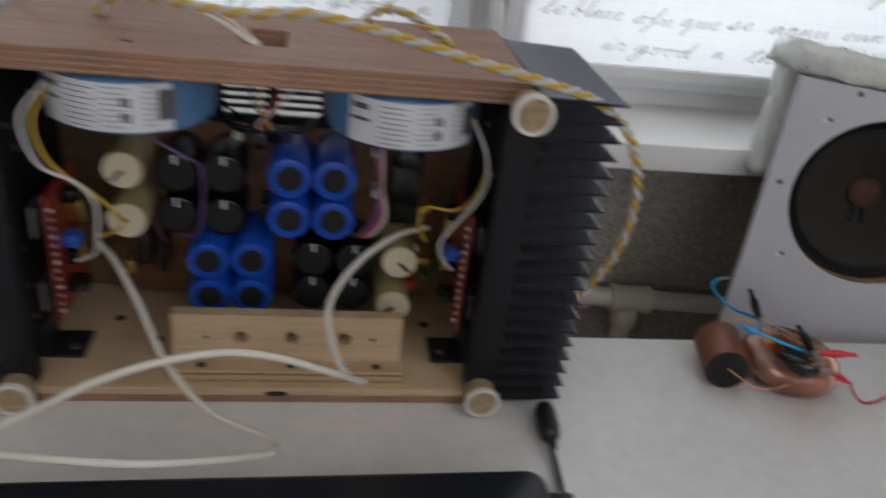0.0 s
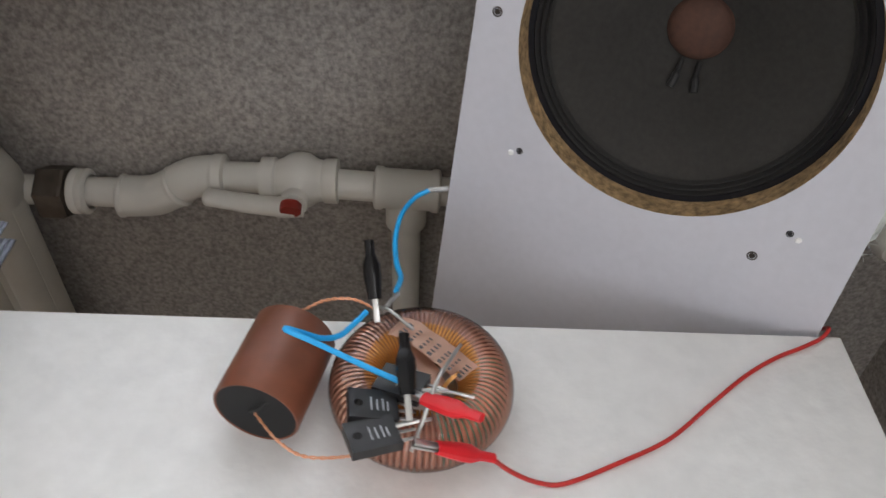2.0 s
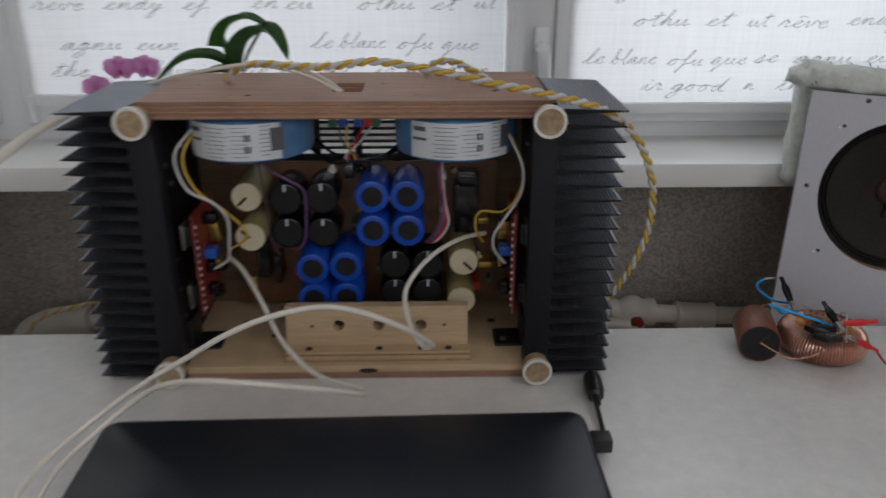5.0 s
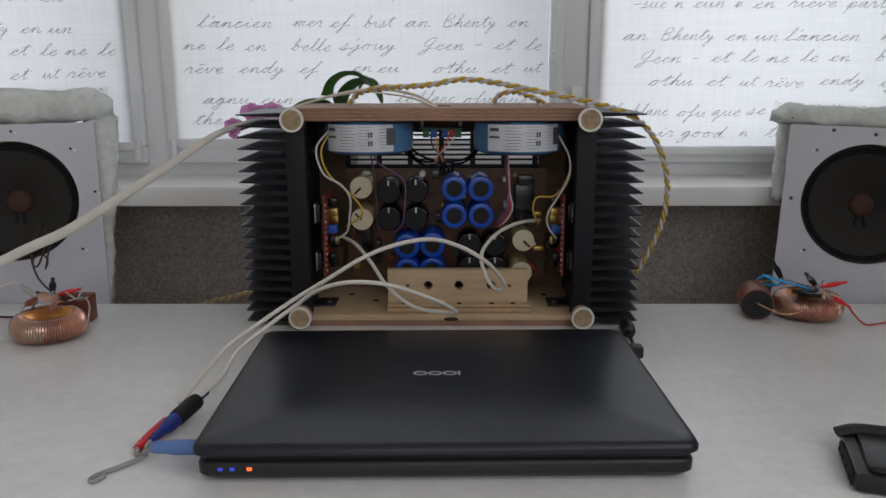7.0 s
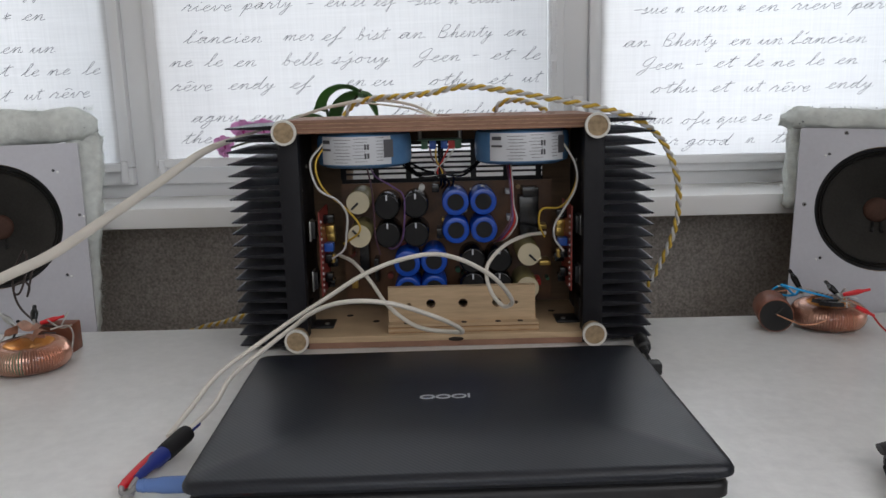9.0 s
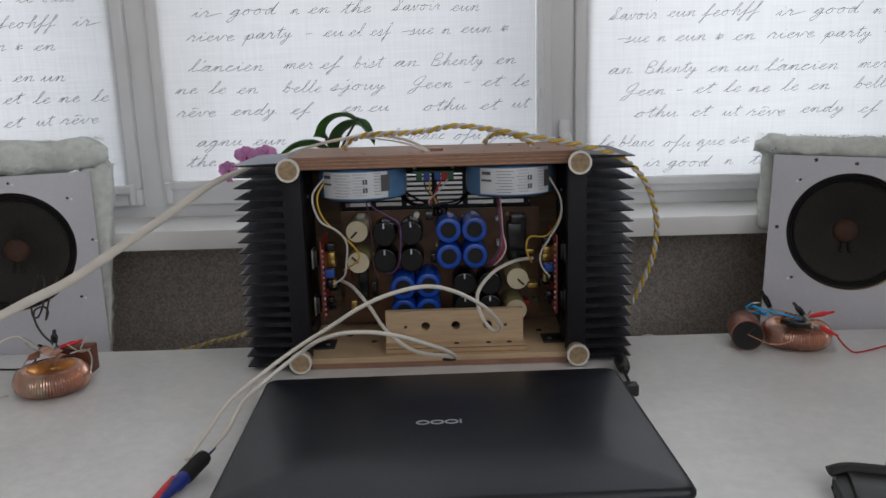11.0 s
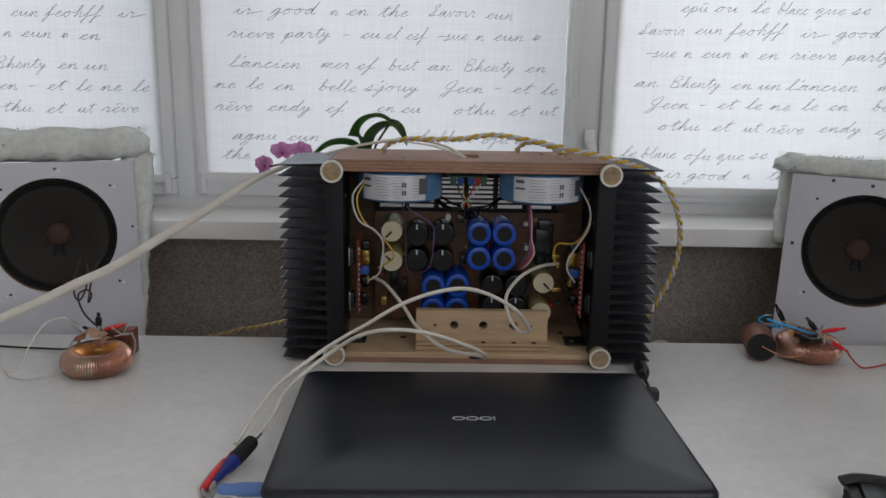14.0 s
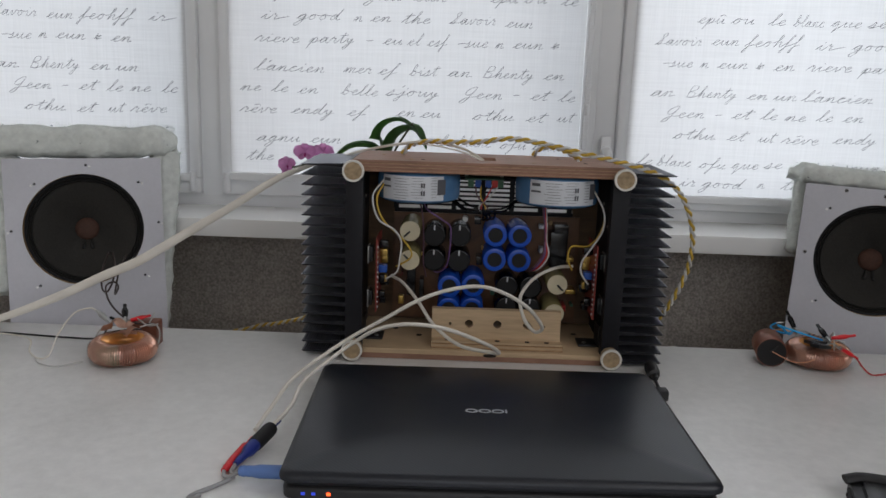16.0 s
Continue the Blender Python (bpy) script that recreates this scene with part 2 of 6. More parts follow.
setting("wall_west", box(B(), X0 - 0.2, X0, Y0 - 0.2, Y1 + 0.25, 0, TOP), plaster, "plain white side wall")
# the opening for the assumed rear window, out of view
bm = box(B(), X0, X1, Y0 - 0.2, Y0, 0, 1.05)
box(bm, X0, X1, Y0 - 0.2, Y0, 2.42, TOP)
box(bm, X0, -0.76, Y0 - 0.2, Y0, 1.05, 2.42)
box(bm, 0.80, X1, Y0 - 0.2, Y0, 1.05, 2.42)
setting("wall_south", bm, plaster, "plain white rear wall with an assumed window opening")
setting("window_sill", box(B(), WIN[0] - 0.1, X1, 0.765, 0.903, 0.8545, 0.885, 0.004), sill_white, "white laminate window sill", "sill")

# window frame, sashes, glass
glass = bpy.data.materials.new("window_glass")
glass.use_nodes = True
g = glass.node_tree.nodes["Principled BSDF"]
g.inputs["Base Color"].default_value, g.inputs["Roughness"].default_value = (1, 1, 1, 1), 0.0
g.inputs["Transmission Weight"].default_value, g.inputs["IOR"].default_value = 1.0, 1.02

window = thing("window_1", "white plastic three-part window with roller blinds", "window", (0, 0.88, 0.88), kind="structure")
FR = (0.900, 0.967)                       # frame depth
bm = box(B(), WIN[0], WIN[1], *FR, 0.878, 0.906, 0.003)
box(bm, WIN[0], WIN[1], *FR, 2.28, 2.32, 0.003)
for a, b in ((WIN[0], WIN[0] + 0.03), (-0.490, -0.453), (0.195, 0.234), (WIN[1] - 0.03, WIN[1])):
    box(bm, a, b, *FR, 0.900, 2.29, 0.003)
part("window_frame", bm, white_pvc, window)
SASH = ((-1.13, -0.490), (-0.453, 0.195), (0.234, 0.85))
for a, b in SASH:
    s = B()
    y0, y1 = 0.889, 0.947
    for q in ((a, b, 0.906, 0.934), (a, b, 2.22, 2.28), (a, a + 0.026, 0.934, 2.22), (b - 0.026, b, 0.934, 2.22)):
        box(s, q[0], q[1], y0, y1, q[2], q[3], 0.004)
    sash = part("sash", s, white_pvc, window)
    pane = part("pane", box(B(), a + 0.024, b - 0.024, 0.920, 0.924, 0.932, 2.222), glass, sash)
    pane.visible_shadow = False

# blinds: thin cloth that lets the daylight through
cloth = bpy.data.materials.new("translucent_white_blind_cloth")
cloth.use_nodes = True
nt = cloth.node_tree
nt.nodes.remove(nt.nodes["Principled BSDF"])
tr, df, ms = nt.nodes.new("ShaderNodeBsdfTranslucent"), nt.nodes.new("ShaderNodeBsdfDiffuse"), nt.nodes.new("ShaderNodeMixShader")
co, w1, w2, ad, rp = (nt.nodes.new(k) for k in ("ShaderNodeTexCoord", "ShaderNodeTexNoise", "ShaderNodeTexNoise", "ShaderNodeMath", "ShaderNodeMapRange"))
for w, sc in ((w1, (14, 14, 420)), (w2, (420, 14, 14))):
    mp = nt.nodes.new("ShaderNodeMapping")
    mp.inputs["Scale"].default_value = sc
    nt.links.new(co.outputs["Object"], mp.inputs[0])
    nt.links.new(mp.outputs[0], w.inputs["Vector"])
    w.inputs["Scale"].default_value = 1.0
nt.links.new(w1.outputs[0], ad.inputs[0]), nt.links.new(w2.outputs[0], ad.inputs[1])
rp.inputs["From Min"].default_value, rp.inputs["From Max"].default_value = 0.7, 1.3
rp.inputs["To Min"].default_value, rp.inputs["To Max"].default_value = 0.622, 0.678
nt.links.new(ad.outputs[0], rp.inputs[0])
nt.links.new(rp.outputs[0], tr.inputs[0]), nt.links.new(rp.outputs[0], df.inputs[0])
ms.inputs[0].default_value = 0.5
nt.links.new(tr.outputs[0], ms.inputs[1]), nt.links.new(df.outputs[0], ms.inputs[2])
nt.links.new(ms.outputs[0], nt.nodes["Material Output"].inputs[0])
BLINDS = ((-1.15, -0.506, 0.942), (-0.434, 0.168, 0.947), (0.250, 0.855, 0.9335))
for k, (a, b, hem) in enumerate(BLINDS):
    blind = thing("roller_blind", "white translucent roller blind printed with grey handwriting", "blind", (a, 0.884, hem), group="window blinds")
    s = B()
    cols, rows_ = 20, 16
    grid = [[s.verts.new((a + (b - a) * i / cols, 0.884 + 0.0012 * noise.noise(Vector((i * 0.35 + 9 * k, j * 0.25, 0))), hem + (2.28 - hem) * j / rows_)) for j in range(rows_ + 1)] for i in range(cols + 1)]
    for i in range(cols):
        for j in range(rows_):
            s.faces.new((grid[i][j], grid[i + 1][j], grid[i + 1][j + 1], grid[i][j + 1]))
    part("cloth", s, cloth, blind)
    part("hem_bar", box(B(), a - 0.002, b + 0.002, 0.878, 0.888, hem - 0.014, hem, 0.003), white_pvc, blind)
    part("roller", rod(B(), (a, 0.878, 2.285), (b, 0.878, 2.285), 0.018), white_pvc, blind)

# ---- the table ----
table = thing("table", "long white laminate table standing before the window", "table", (0, 0.2, 0))
part("tabletop", box(B(), -1.60, 0.6845, -0.16, 0.6065, TABLE - 0.028, TABLE, 0.0015), table_white, table)
for x in (-1.5, 0.60):
    for y in (-0.1, 0.34):
        part("leg", box(B(), x - 0.025, x + 0.025, y - 0.025, y + 0.025, 0, TABLE - 0.028, 0.002), white_pvc, table)

# ---- the amplifier ----
pcb_brown = material("brown_circuit_board", (0.135, 0.058, 0.022), 0.4, grain=0.3, grain_scale=60, stain=0.35, stain_scale=22)
pcb_red = material("red_circuit_board", (0.26, 0.035, 0.025), 0.4, grain=0.25, grain_scale=90, stain=0.2, stain_scale=30)
pcb_green = material("green_circuit_board", (0.05, 0.16, 0.09), 0.4, grain=0.2, grain_scale=90)
cap_blue = material("blue_shrink_sleeve", (0.010, 0.075, 0.46), 0.22, stain=0.12, stain_scale=30, spec=0.6)
cap_black = material("black_capacitor_sleeve", (0.004, 0.004, 0.005), 0.20, stain=0.1, spec=0.6)
cap_top = material("dark_grey_capacitor_top", (0.006, 0.006, 0.0065), 0.7)
cream = material("cream_plastic_film", (0.62, 0.55, 0.38), 0.5, stain=0.1, stain_scale=40)
film_tan = material("translucent_tan_film", (0.36, 0.31, 0.14), 0.25, stain=0.15, stain_scale=40)
tor_blue = material("blue_wound_foil", (0.10, 0.23, 0.42), 0.25, stain=0.2, stain_scale=40, spec=0.6)
label_white = material("white_paper_label", (0.64, 0.66, 0.69), 0.35, stain=0.06, stain_scale=30)
ink = material("dark_print", (0.10, 0.10, 0.11), 0.6)
white_ring = material("white_plastic_ring", (0.74, 0.72, 0.66), 0.5, stain=0.1, stain_scale=60)
white_cable = material("off_white_cable_sheath", (0.74, 0.70, 0.62), 0.55, stain=0.08, stain_scale=30)
yellow_wire = material("yellow_wire", (0.62, 0.40, 0.05), 0.45, stain=0.1)
silver_wire = material("grey_white_wire", (0.60, 0.59, 0.57), 0.35, stain=0.1)
brown_wire = material("brown_violet_wire", (0.11, 0.05, 0.07), 0.45)
violet_wire = material("violet_wire", (0.16, 0.08, 0.22), 0.45)
red_wire = material("red_insulation", (0.50, 0.025, 0.02), 0.4, stain=0.1)
blue_bit = material("blue_terminal_plastic", (0.02, 0.10, 0.45), 0.4)
brass = material("brass", (0.62, 0.42, 0.12), 0.3, 0.9, stain=0.2, stain_scale=50)
tin = material("tinned_metal", (0.55, 0.55, 0.53), 0.3, 0.9, stain=0.2, stain_scale=60)
dark_hole = material("bare_dark_hole", (0.03, 0.022, 0.016), 0.9)
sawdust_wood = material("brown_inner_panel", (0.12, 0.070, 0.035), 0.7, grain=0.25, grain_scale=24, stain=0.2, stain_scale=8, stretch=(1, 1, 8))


def panel_with_holes(x0, x1, y0, y1, thick, holes, seg=24, m=None):
    """A flat panel in x and y of a thickness along z, with round (x, y, r) holes cut right through it."""
    bm = B()
    loops = [[(x0, y0), (x1, y0), (x1, y1), (x0, y1)]]
    for hx, hy, r in holes:
        loops.append([(hx + r * math.cos(2 * math.pi * k / seg), hy + r * math.sin(2 * math.pi * k / seg)) for k in range(seg)])
    edges = []
    for loop in loops:
        vs = [bm.verts.new((x, y, 0)) for x, y in loop]
        edges += [bm.edges.new((vs[i], vs[(i + 1) % len(vs)])) for i in range(len(vs))]
    bmesh.ops.triangle_fill(bm, use_beauty=True, edges=edges, normal=(0, 0, 1))
    r = bmesh.ops.extrude_face_region(bm, geom=bm.faces[:])
    bmesh.ops.translate(bm, vec=(0, 0, thick), verts=[v for v in r["geom"] if isinstance(v, bmesh.types.BMVert)])
    if m is not None:
        bmesh.ops.transform(bm, matrix=m, verts=bm.verts)
    return bm


amp = thing("amplifier", "open plywood amplifier with black finned heat sinks on the table", "amplifier", (0, 0.58, TABLE))
# top panel of reddish plywood with a square opening, its edge showing the plies
HX, HY = (-0.014, 0.012), (0.562, 0.604)
bm = B()
for q in ((-0.174, 0.174, 0.5225, HY[0]), (-0.174, 0.174, HY[1], 0.66), (-0.174, HX[0], HY[0], HY[1]), (HX[1], 0.174, HY[0], HY[1])):
    box(bm, *q, 1.0095, 1.0125)
top_panel = part("top_panel", bm, ply_red, amp, "reddish brown plywood panel with a square opening")
for i in range(5):
    z = 0.9975 + 0.0024 * i
    bm = B()
    j = 0.0006 * (i % 2)
    for q in ((-0.174 + j, 0.174 - j, 0.5222 + j, HY[0]), (-0.174 + j, 0.174 - j, HY[1], 0.66 - j), (-0.174 + j, HX[0], HY[0], HY[1]), (HX[1], 0.174 - j, HY[0], HY[1])):
        box(bm, *q, z, z + 0.0024)
    part("ply", bm, ply_red if i % 2 else ply_edge, top_panel)
for x, y in ((-0.10, 0.545), (-0.085, 0.548), (0.06, 0.55), (0.13, 0.565), (-0.03, 0.56), (0.03, 0.6), (-0.14, 0.60), (0.10, 0.62)):
    part("dent", rod(B(), (x, y, 1.0118), (x, y, 1.0128), 0.0022 + 0.0008 * random.random(), n=10), dark_hole if random.random() < 0.4 else chip, top_panel)
# bottom panel
bottom = part("bottom_panel", box(B(), -0.166, 0.166, 0.512, 0.66, 0.7575, 0.7645, 0.0006), birch, amp, "pale birch plywood panel")
part("ply", box(B(), -0.166, 0.166, 0.5126, 0.66, 0.7505, 0.7575), ply_red, bottom)
for x, y in ((-0.085, 0.572), (-0.12, 0.60), (0.135, 0.60)):
    part("screw_hole", rod(B(), (x, y, 0.7640), (x, y, 0.7649), 0.0042, n=14), dark_hole, bottom)
part("chip", lathe(B(), [(0, 0.0012), (0.004, 0.0010), (0.009, 0.0002), (0.010, -0.0004)], Matrix.Translation((0.012, 0.5122, 0.7590)) @ pose(0, 0, 0, 90) @ Matrix.Diagonal((1.0, 0.28, 1, 1)), 18), dark_hole, bottom)
# inner back panel of brown wood with the vent cut out of it
GX, GZ = (-0.128, 0.130), (0.926, 0.980)
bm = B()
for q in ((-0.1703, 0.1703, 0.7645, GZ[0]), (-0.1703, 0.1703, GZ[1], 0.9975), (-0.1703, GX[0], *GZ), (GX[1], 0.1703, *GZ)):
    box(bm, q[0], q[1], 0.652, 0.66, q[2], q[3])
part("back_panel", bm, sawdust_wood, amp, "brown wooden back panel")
grille = part("vent_grille", box(B(), GX[0], GX[1], 0.648, 0.652, GZ[0], GZ[0] + 0.006), black_alu, amp, "black metal vent grille with slots")
part("rail", box(B(), GX[0], GX[1], 0.648, 0.652, GZ[1] - 0.005, GZ[1]), black_alu, grille)
for i in range(7):
    x = GX[0] + 0.002 + i * 0.0418
    part("upright", box(B(), x - 0.0035, x + 0.0035, 0.648, 0.652, GZ[0] + 0.006, GZ[1] - 0.005), black_alu, grille)
for i in range(6):
    z = GZ[0] + 0.0125 + i * 0.0066
    part("slat", box(B(), GX[0], GX[1], 0.6485, 0.6515, z - 0.0013, z + 0.0013), black_alu, grille)

# heat sinks: a base, a ridged corner bar and twenty tapered fins a side
for s in (-1, 1):
    sink = part("heat_sink", box(B(), *sorted((s * 0.170, s * 0.181)), 0.530, 0.655, 0.752, 1.0085, 0.0008), black_alu, amp, "black anodised finned heat sink")
    part("corner_bar", box(B(), *sorted((s * 0.1585, s * 0.181)), 0.511, 0.530, 0.752, 0.997, 0.0008), black_alu, sink)
    me = None
    for i in range(20):
        z = 0.7575 + i * 0.01305
        if me is None:
            bm = B()
            # upper and lower faces carry fine ridges that run front to back
            n = 17
            top = []
            for k in range(2 * n + 1):
                x = 0.1795 + 0.0575 * k / (2 * n)
                h = 0.0027 - 0.0022 * k / (2 * n)
                top.append((x, h + (0.00055 if k % 2 else -0.00045)))
            prof = top + [(0.2382, 0.0002), (0.2382, -0.0002)] + [(x, -h) for x, h in reversed(top)]
            front = [bm.verts.new((s * x, 0.511, h)) for x, h in prof]
            back = [bm.verts.new((s * x, 0.651, h)) for x, h in prof]
            # the ends take the plain black, without the sheen colour
            for end in (front, back[::-1]):
                bm.faces.new(end).material_index = 1
            for k in range(len(prof)):
                j = (k + 1) % len(prof)
                bm.faces.new((front[k], back[k], back[j], front[j]))
            me = mesh_of("fin", bm, [fin_sheen_alu, black_alu], 20)
        fin = new("fin", me)
        fin.parent, fin.matrix_parent_inverse = sink, sink.matrix_world.inverted()
        fin.location = (0, 0, z)
    # inner wall of the sink with tapped holes, and its foot bracket
    part("inner_plate", box(B(), *sorted((s * 0.166, s * 0.170)), 0.530, 0.652, 0.765, 0.997), black_alu, sink)
    for z, y in ((0.95, 0.55), (0.93, 0.56), (0.86, 0.545), (0.83, 0.545), (0.80, 0.55), (0.955, 0.6), (0.945, 0.535)):
        part("screw", rod(B(), (s * 0.1655, y, z), (s * 0.164, y, z), 0.0024, n=10), tin, sink)
    bm = box(B(), *sorted((s * 0.134, s * 0.163)), 0.545, 0.578, 0.7648, 0.7675, 0.001)
    box(bm, *sorted((s * 0.160, s * 0.1655)), 0.545, 0.578, 0.7648, 0.795, 0.001)
    brk = part("foot_bracket", bm, black_plastic, amp, "black angle bracket")
    part("screw", rod(B(), (s * 0.143, 0.556, 0.7672), (s * 0.143, 0.556, 0.7688), 0.003, n=12), tin, brk)
    # dowel feet with a white ring
    for z in (0.7655, 1.0005):
        x = s * 0.1695
        foot = part("dowel_foot", rod(B(), (x, 0.4955, z), (x, 0.5115, z), 0.0118, n=32, bevel=0.0006), dowel_wood, amp, "round wooden dowel foot")
        m = Matrix.Translation((x, 0.494, z)) @ pose(0, 0, 0, -90)
        part("ring", lathe(B(), [(0.0112, 0), (0.0136, 0), (0.0138, 0.001), (0.0138, 0.004), (0.0112, 0.004)], m, 36, closed=True), white_ring, foot)

# pale bracket with drilled holes
bracket = part("front_bracket", panel_with_holes(-0.0665, 0.1065, 0.7745, 0.8155, 0.010, [(-0.0165, 0.7955, 0.0056), (0.0215, 0.7955, 0.0056), (0.0615, 0.7955, 0.0056), (-0.042, 0.795, 0.002), (0.084, 0.795, 0.002)],
               m=Matrix(((1, 0, 0, 0), (0, 0, 1, 0.534), (0, 1, 0, 0), (0, 0, 0, 1)))), birch, amp, "pale birch plywood bracket with drilled holes")
for i in range(4):
    part("ply", box(B(), -0.0665, 0.1075 + 0.0015, 0.5195 + 0.0005 * (i % 2), 0.546, 0.7646 + i * 0.0025, 0.7671 + i * 0.0025), birch if i % 2 else birch_edge, bracket)
for x in (-0.045, 0.022, 0.062, 0.088):
    part("hole", rod(B(), (x, 0.5265, 0.7742), (x, 0.5265, 0.7750), 0.0034, n=14), dark_hole, bracket)

# circuit board with its capacitors; all of them stand out towards the room
board = part("circuit_board", box(B(), -0.128, 0.140, 0.636, 0.6385, 0.772, 0.928), pcb_brown, amp, "brown main circuit board")


def capacitor(x, z, r, y0, side, top, rim=0.0, marks=True):
    """A can standing on the board, its sleeve folded over the rim of the top."""
    m = Matrix.Translation((x, 0.636, z)) @ pose(0, 0, 0, 90)
    h = 0.636 - y0
    can = part("capacitor", lathe(B(), [(0, 0), (r, 0), (r, h - 0.002), (r - 0.0008, h - 0.0004), (r - 0.002, h), (r - rim, h), (r - rim - 0.0006, h - 0.0012)], m, 36), side, board)
    part("cap_top", lathe(B(), [(r - rim - 0.0004, h - 0.0012), (0.4 * r, h - 0.0012), (0, h - 0.001)], m, 36), top, can)
    return can


for x, z in ((0.0160, 0.909), (0.0495, 0.909), (0.0160, 0.8745), (0.0500, 0.8745), (-0.045, 0.8345), (-0.0120, 0.8365), (-0.045, 0.802), (-0.0125, 0.803)):
    capacitor(x, z, 0.0163, 0.578, cap_blue, cap_top, 0.0058)
for x, z in ((-0.068, 0.904), (-0.033, 0.905), (-0.068, 0.869), (-0.033, 0.869), (0.036, 0.834), (0.069, 0.834), (0.036, 0.803), (0.069, 0.803)):
    can = capacitor(x, z, 0.0160, 0.588, cap_black, cap_top, 0.0016)
    part("minus_mark", box(B(), x - 0.001, x + 0.001, 0.5872, 0.5882, z + 0.008, z + 0.0145), label_white, can)
for k, (x, z, turn) in enumerate(((-0.101, 0.912, 0.8), (-0.101, 0.8715, -0.8), (0.104, 0.8440, -0.8), (0.102, 0.802, 0.9))):
    m = Matrix.Translation((x, 0.636, z)) @ pose(0, 0, 0, 90)
    can = part("film_capacitor", lathe(B(), [(0, 0), (0.0142, 0), (0.0142, 0.061), (0.0138, 0.0625), (0, 0.0625)], m, 32), film_tan, board, "cream film capacitor")
    part("cap_end", lathe(B(), [(0.0137, 0.0624), (0.0137, 0.0642), (0, 0.0645)], m, 32), cream, can)
    a = Vector((math.sin(turn), 0, math.cos(turn))) * 0.011
    c = Vector((x, 0.5705, z))
    part("lead_mark", sweep(B(), [c, c + (Vector((-a.x, 0, -a.z)) if k in (0, 3) else Vector((a.x if k == 1 else -a.x, 0, -a.z if k == 2 else a.z)))], 0.0013), black_plastic, can)
# small parts over the board
rng = random.Random(5)
for x, z, w, h, mat in ((-0.10, 0.835, 0.012, 0.05, cap_black), (-0.085, 0.82, 0.006, 0.03, cap_black), (0.108, 0.885, 0.024, 0.05, cap_black), (0.11, 0.915, 0.02, 0.012, cap_black), (-0.008, 0.922, 0.009, 0.009, cap_black), (-0.004, 0.866, 0.008, 0.012, cap_black),
                        (-0.115, 0.80, 0.008, 0.012, brass), (0.125, 0.87, 0.012, 0.006, brass), (0.128, 0.825, 0.014, 0.006, brass), (-0.118, 0.855, 0.006, 0.03, pcb_brown), (0.118, 0.80, 0.01, 0.008, red_wire), (0.084, 0.915, 0.008, 0.006, label_white), (0.085, 0.882, 0.007, 0.007, label_white)):
    d = 0.012 + 0.018 * rng.random()
    part("component", box(B(), x - w / 2, x + w / 2, 0.636 - d, 0.636, z - h / 2, z + h / 2, 0.001), mat, board)
for k in range(34):
    x, z = rng.uniform(-0.122, 0.134), rng.uniform(0.778, 0.924)
    r = rng.uniform(0.0022, 0.004)
    part("component", rod(B(), (x, 0.636, z), (x, 0.636 - rng.uniform(0.006, 0.016), z), r, n=10), rng.choice([brass, cap_black, pcb_red, tin, pcb_green, chip]), board)
# red boards upright along both sinks
for s, x in ((-1, -0.1425), (1, 0.1485)):
    rb = part("side_board", box(B(), x - 0.0008, x + 0.0008, 0.532, 0.600, 0.808, 0.908), pcb_red, amp, "red side circuit board")
    for i in range(13):
        z = 0.814 + i * 0.0068
        part("solder_pad", rod(B(), (x - s * 0.0008, 0.537, z), (x - s * 0.0022, 0.537, z), 0.0016, n=8), tin if i % 3 else label_white, rb)
    for z, y, w, mat in ((0.862, 0.56, 0.011, blue_bit), (0.848, 0.56, 0.008, cap_black), (0.826, 0.557, 0.009, cap_black), (0.895, 0.565, 0.012, cap_black), (0.838, 0.585, 0.012, cap_black), (0.88, 0.58, 0.01, brass), (0.87, 0.585, 0.01, brass), (0.845, 0.575, 0.01, brass), (0.815, 0.575, 0.009, cap_black)):
        part("component", box(B(), *sorted((x - s * 0.001, x - s * (w + 0.001))), y - 0.006, y + 0.006, z - 0.005, z + 0.005, 0.001), mat, rb)
    for z in (0.825, 0.885):
        p = part("power_transistor", box(B(), *sorted((x + s * 0.006, x + s * 0.011)), 0.54, 0.556, z - 0.01, z + 0.01, 0.0008), black_plastic, amp)
        part("metal_tab", box(B(), *sorted((x + s * 0.0105, x + s * 0.0125)), 0.536, 0.558, z - 0.012, z + 0.012, 0.0006), tin, p)
# small green input board under the top panel
gb = part("input_board", box(B(), -0.028, 0.026, 0.60, 0.635, 0.982, 0.9835), pcb_green, amp, "small green circuit board")
for x, mat in ((-0.02, pcb_green), (-0.010, blue_bit), (0.004, blue_bit), (0.013, red_wire), (0.021, pcb_green)):
    part("component", box(B(), x - 0.004, x + 0.004, 0.598, 0.608, 0.972, 0.982, 0.0008), mat, gb)
for x in (-0.026, 0.024):
    part("standoff", rod(B(), (x, 0.628, 0.9835), (x, 0.628, 0.9975), 0.0025, n=10), tin, gb)

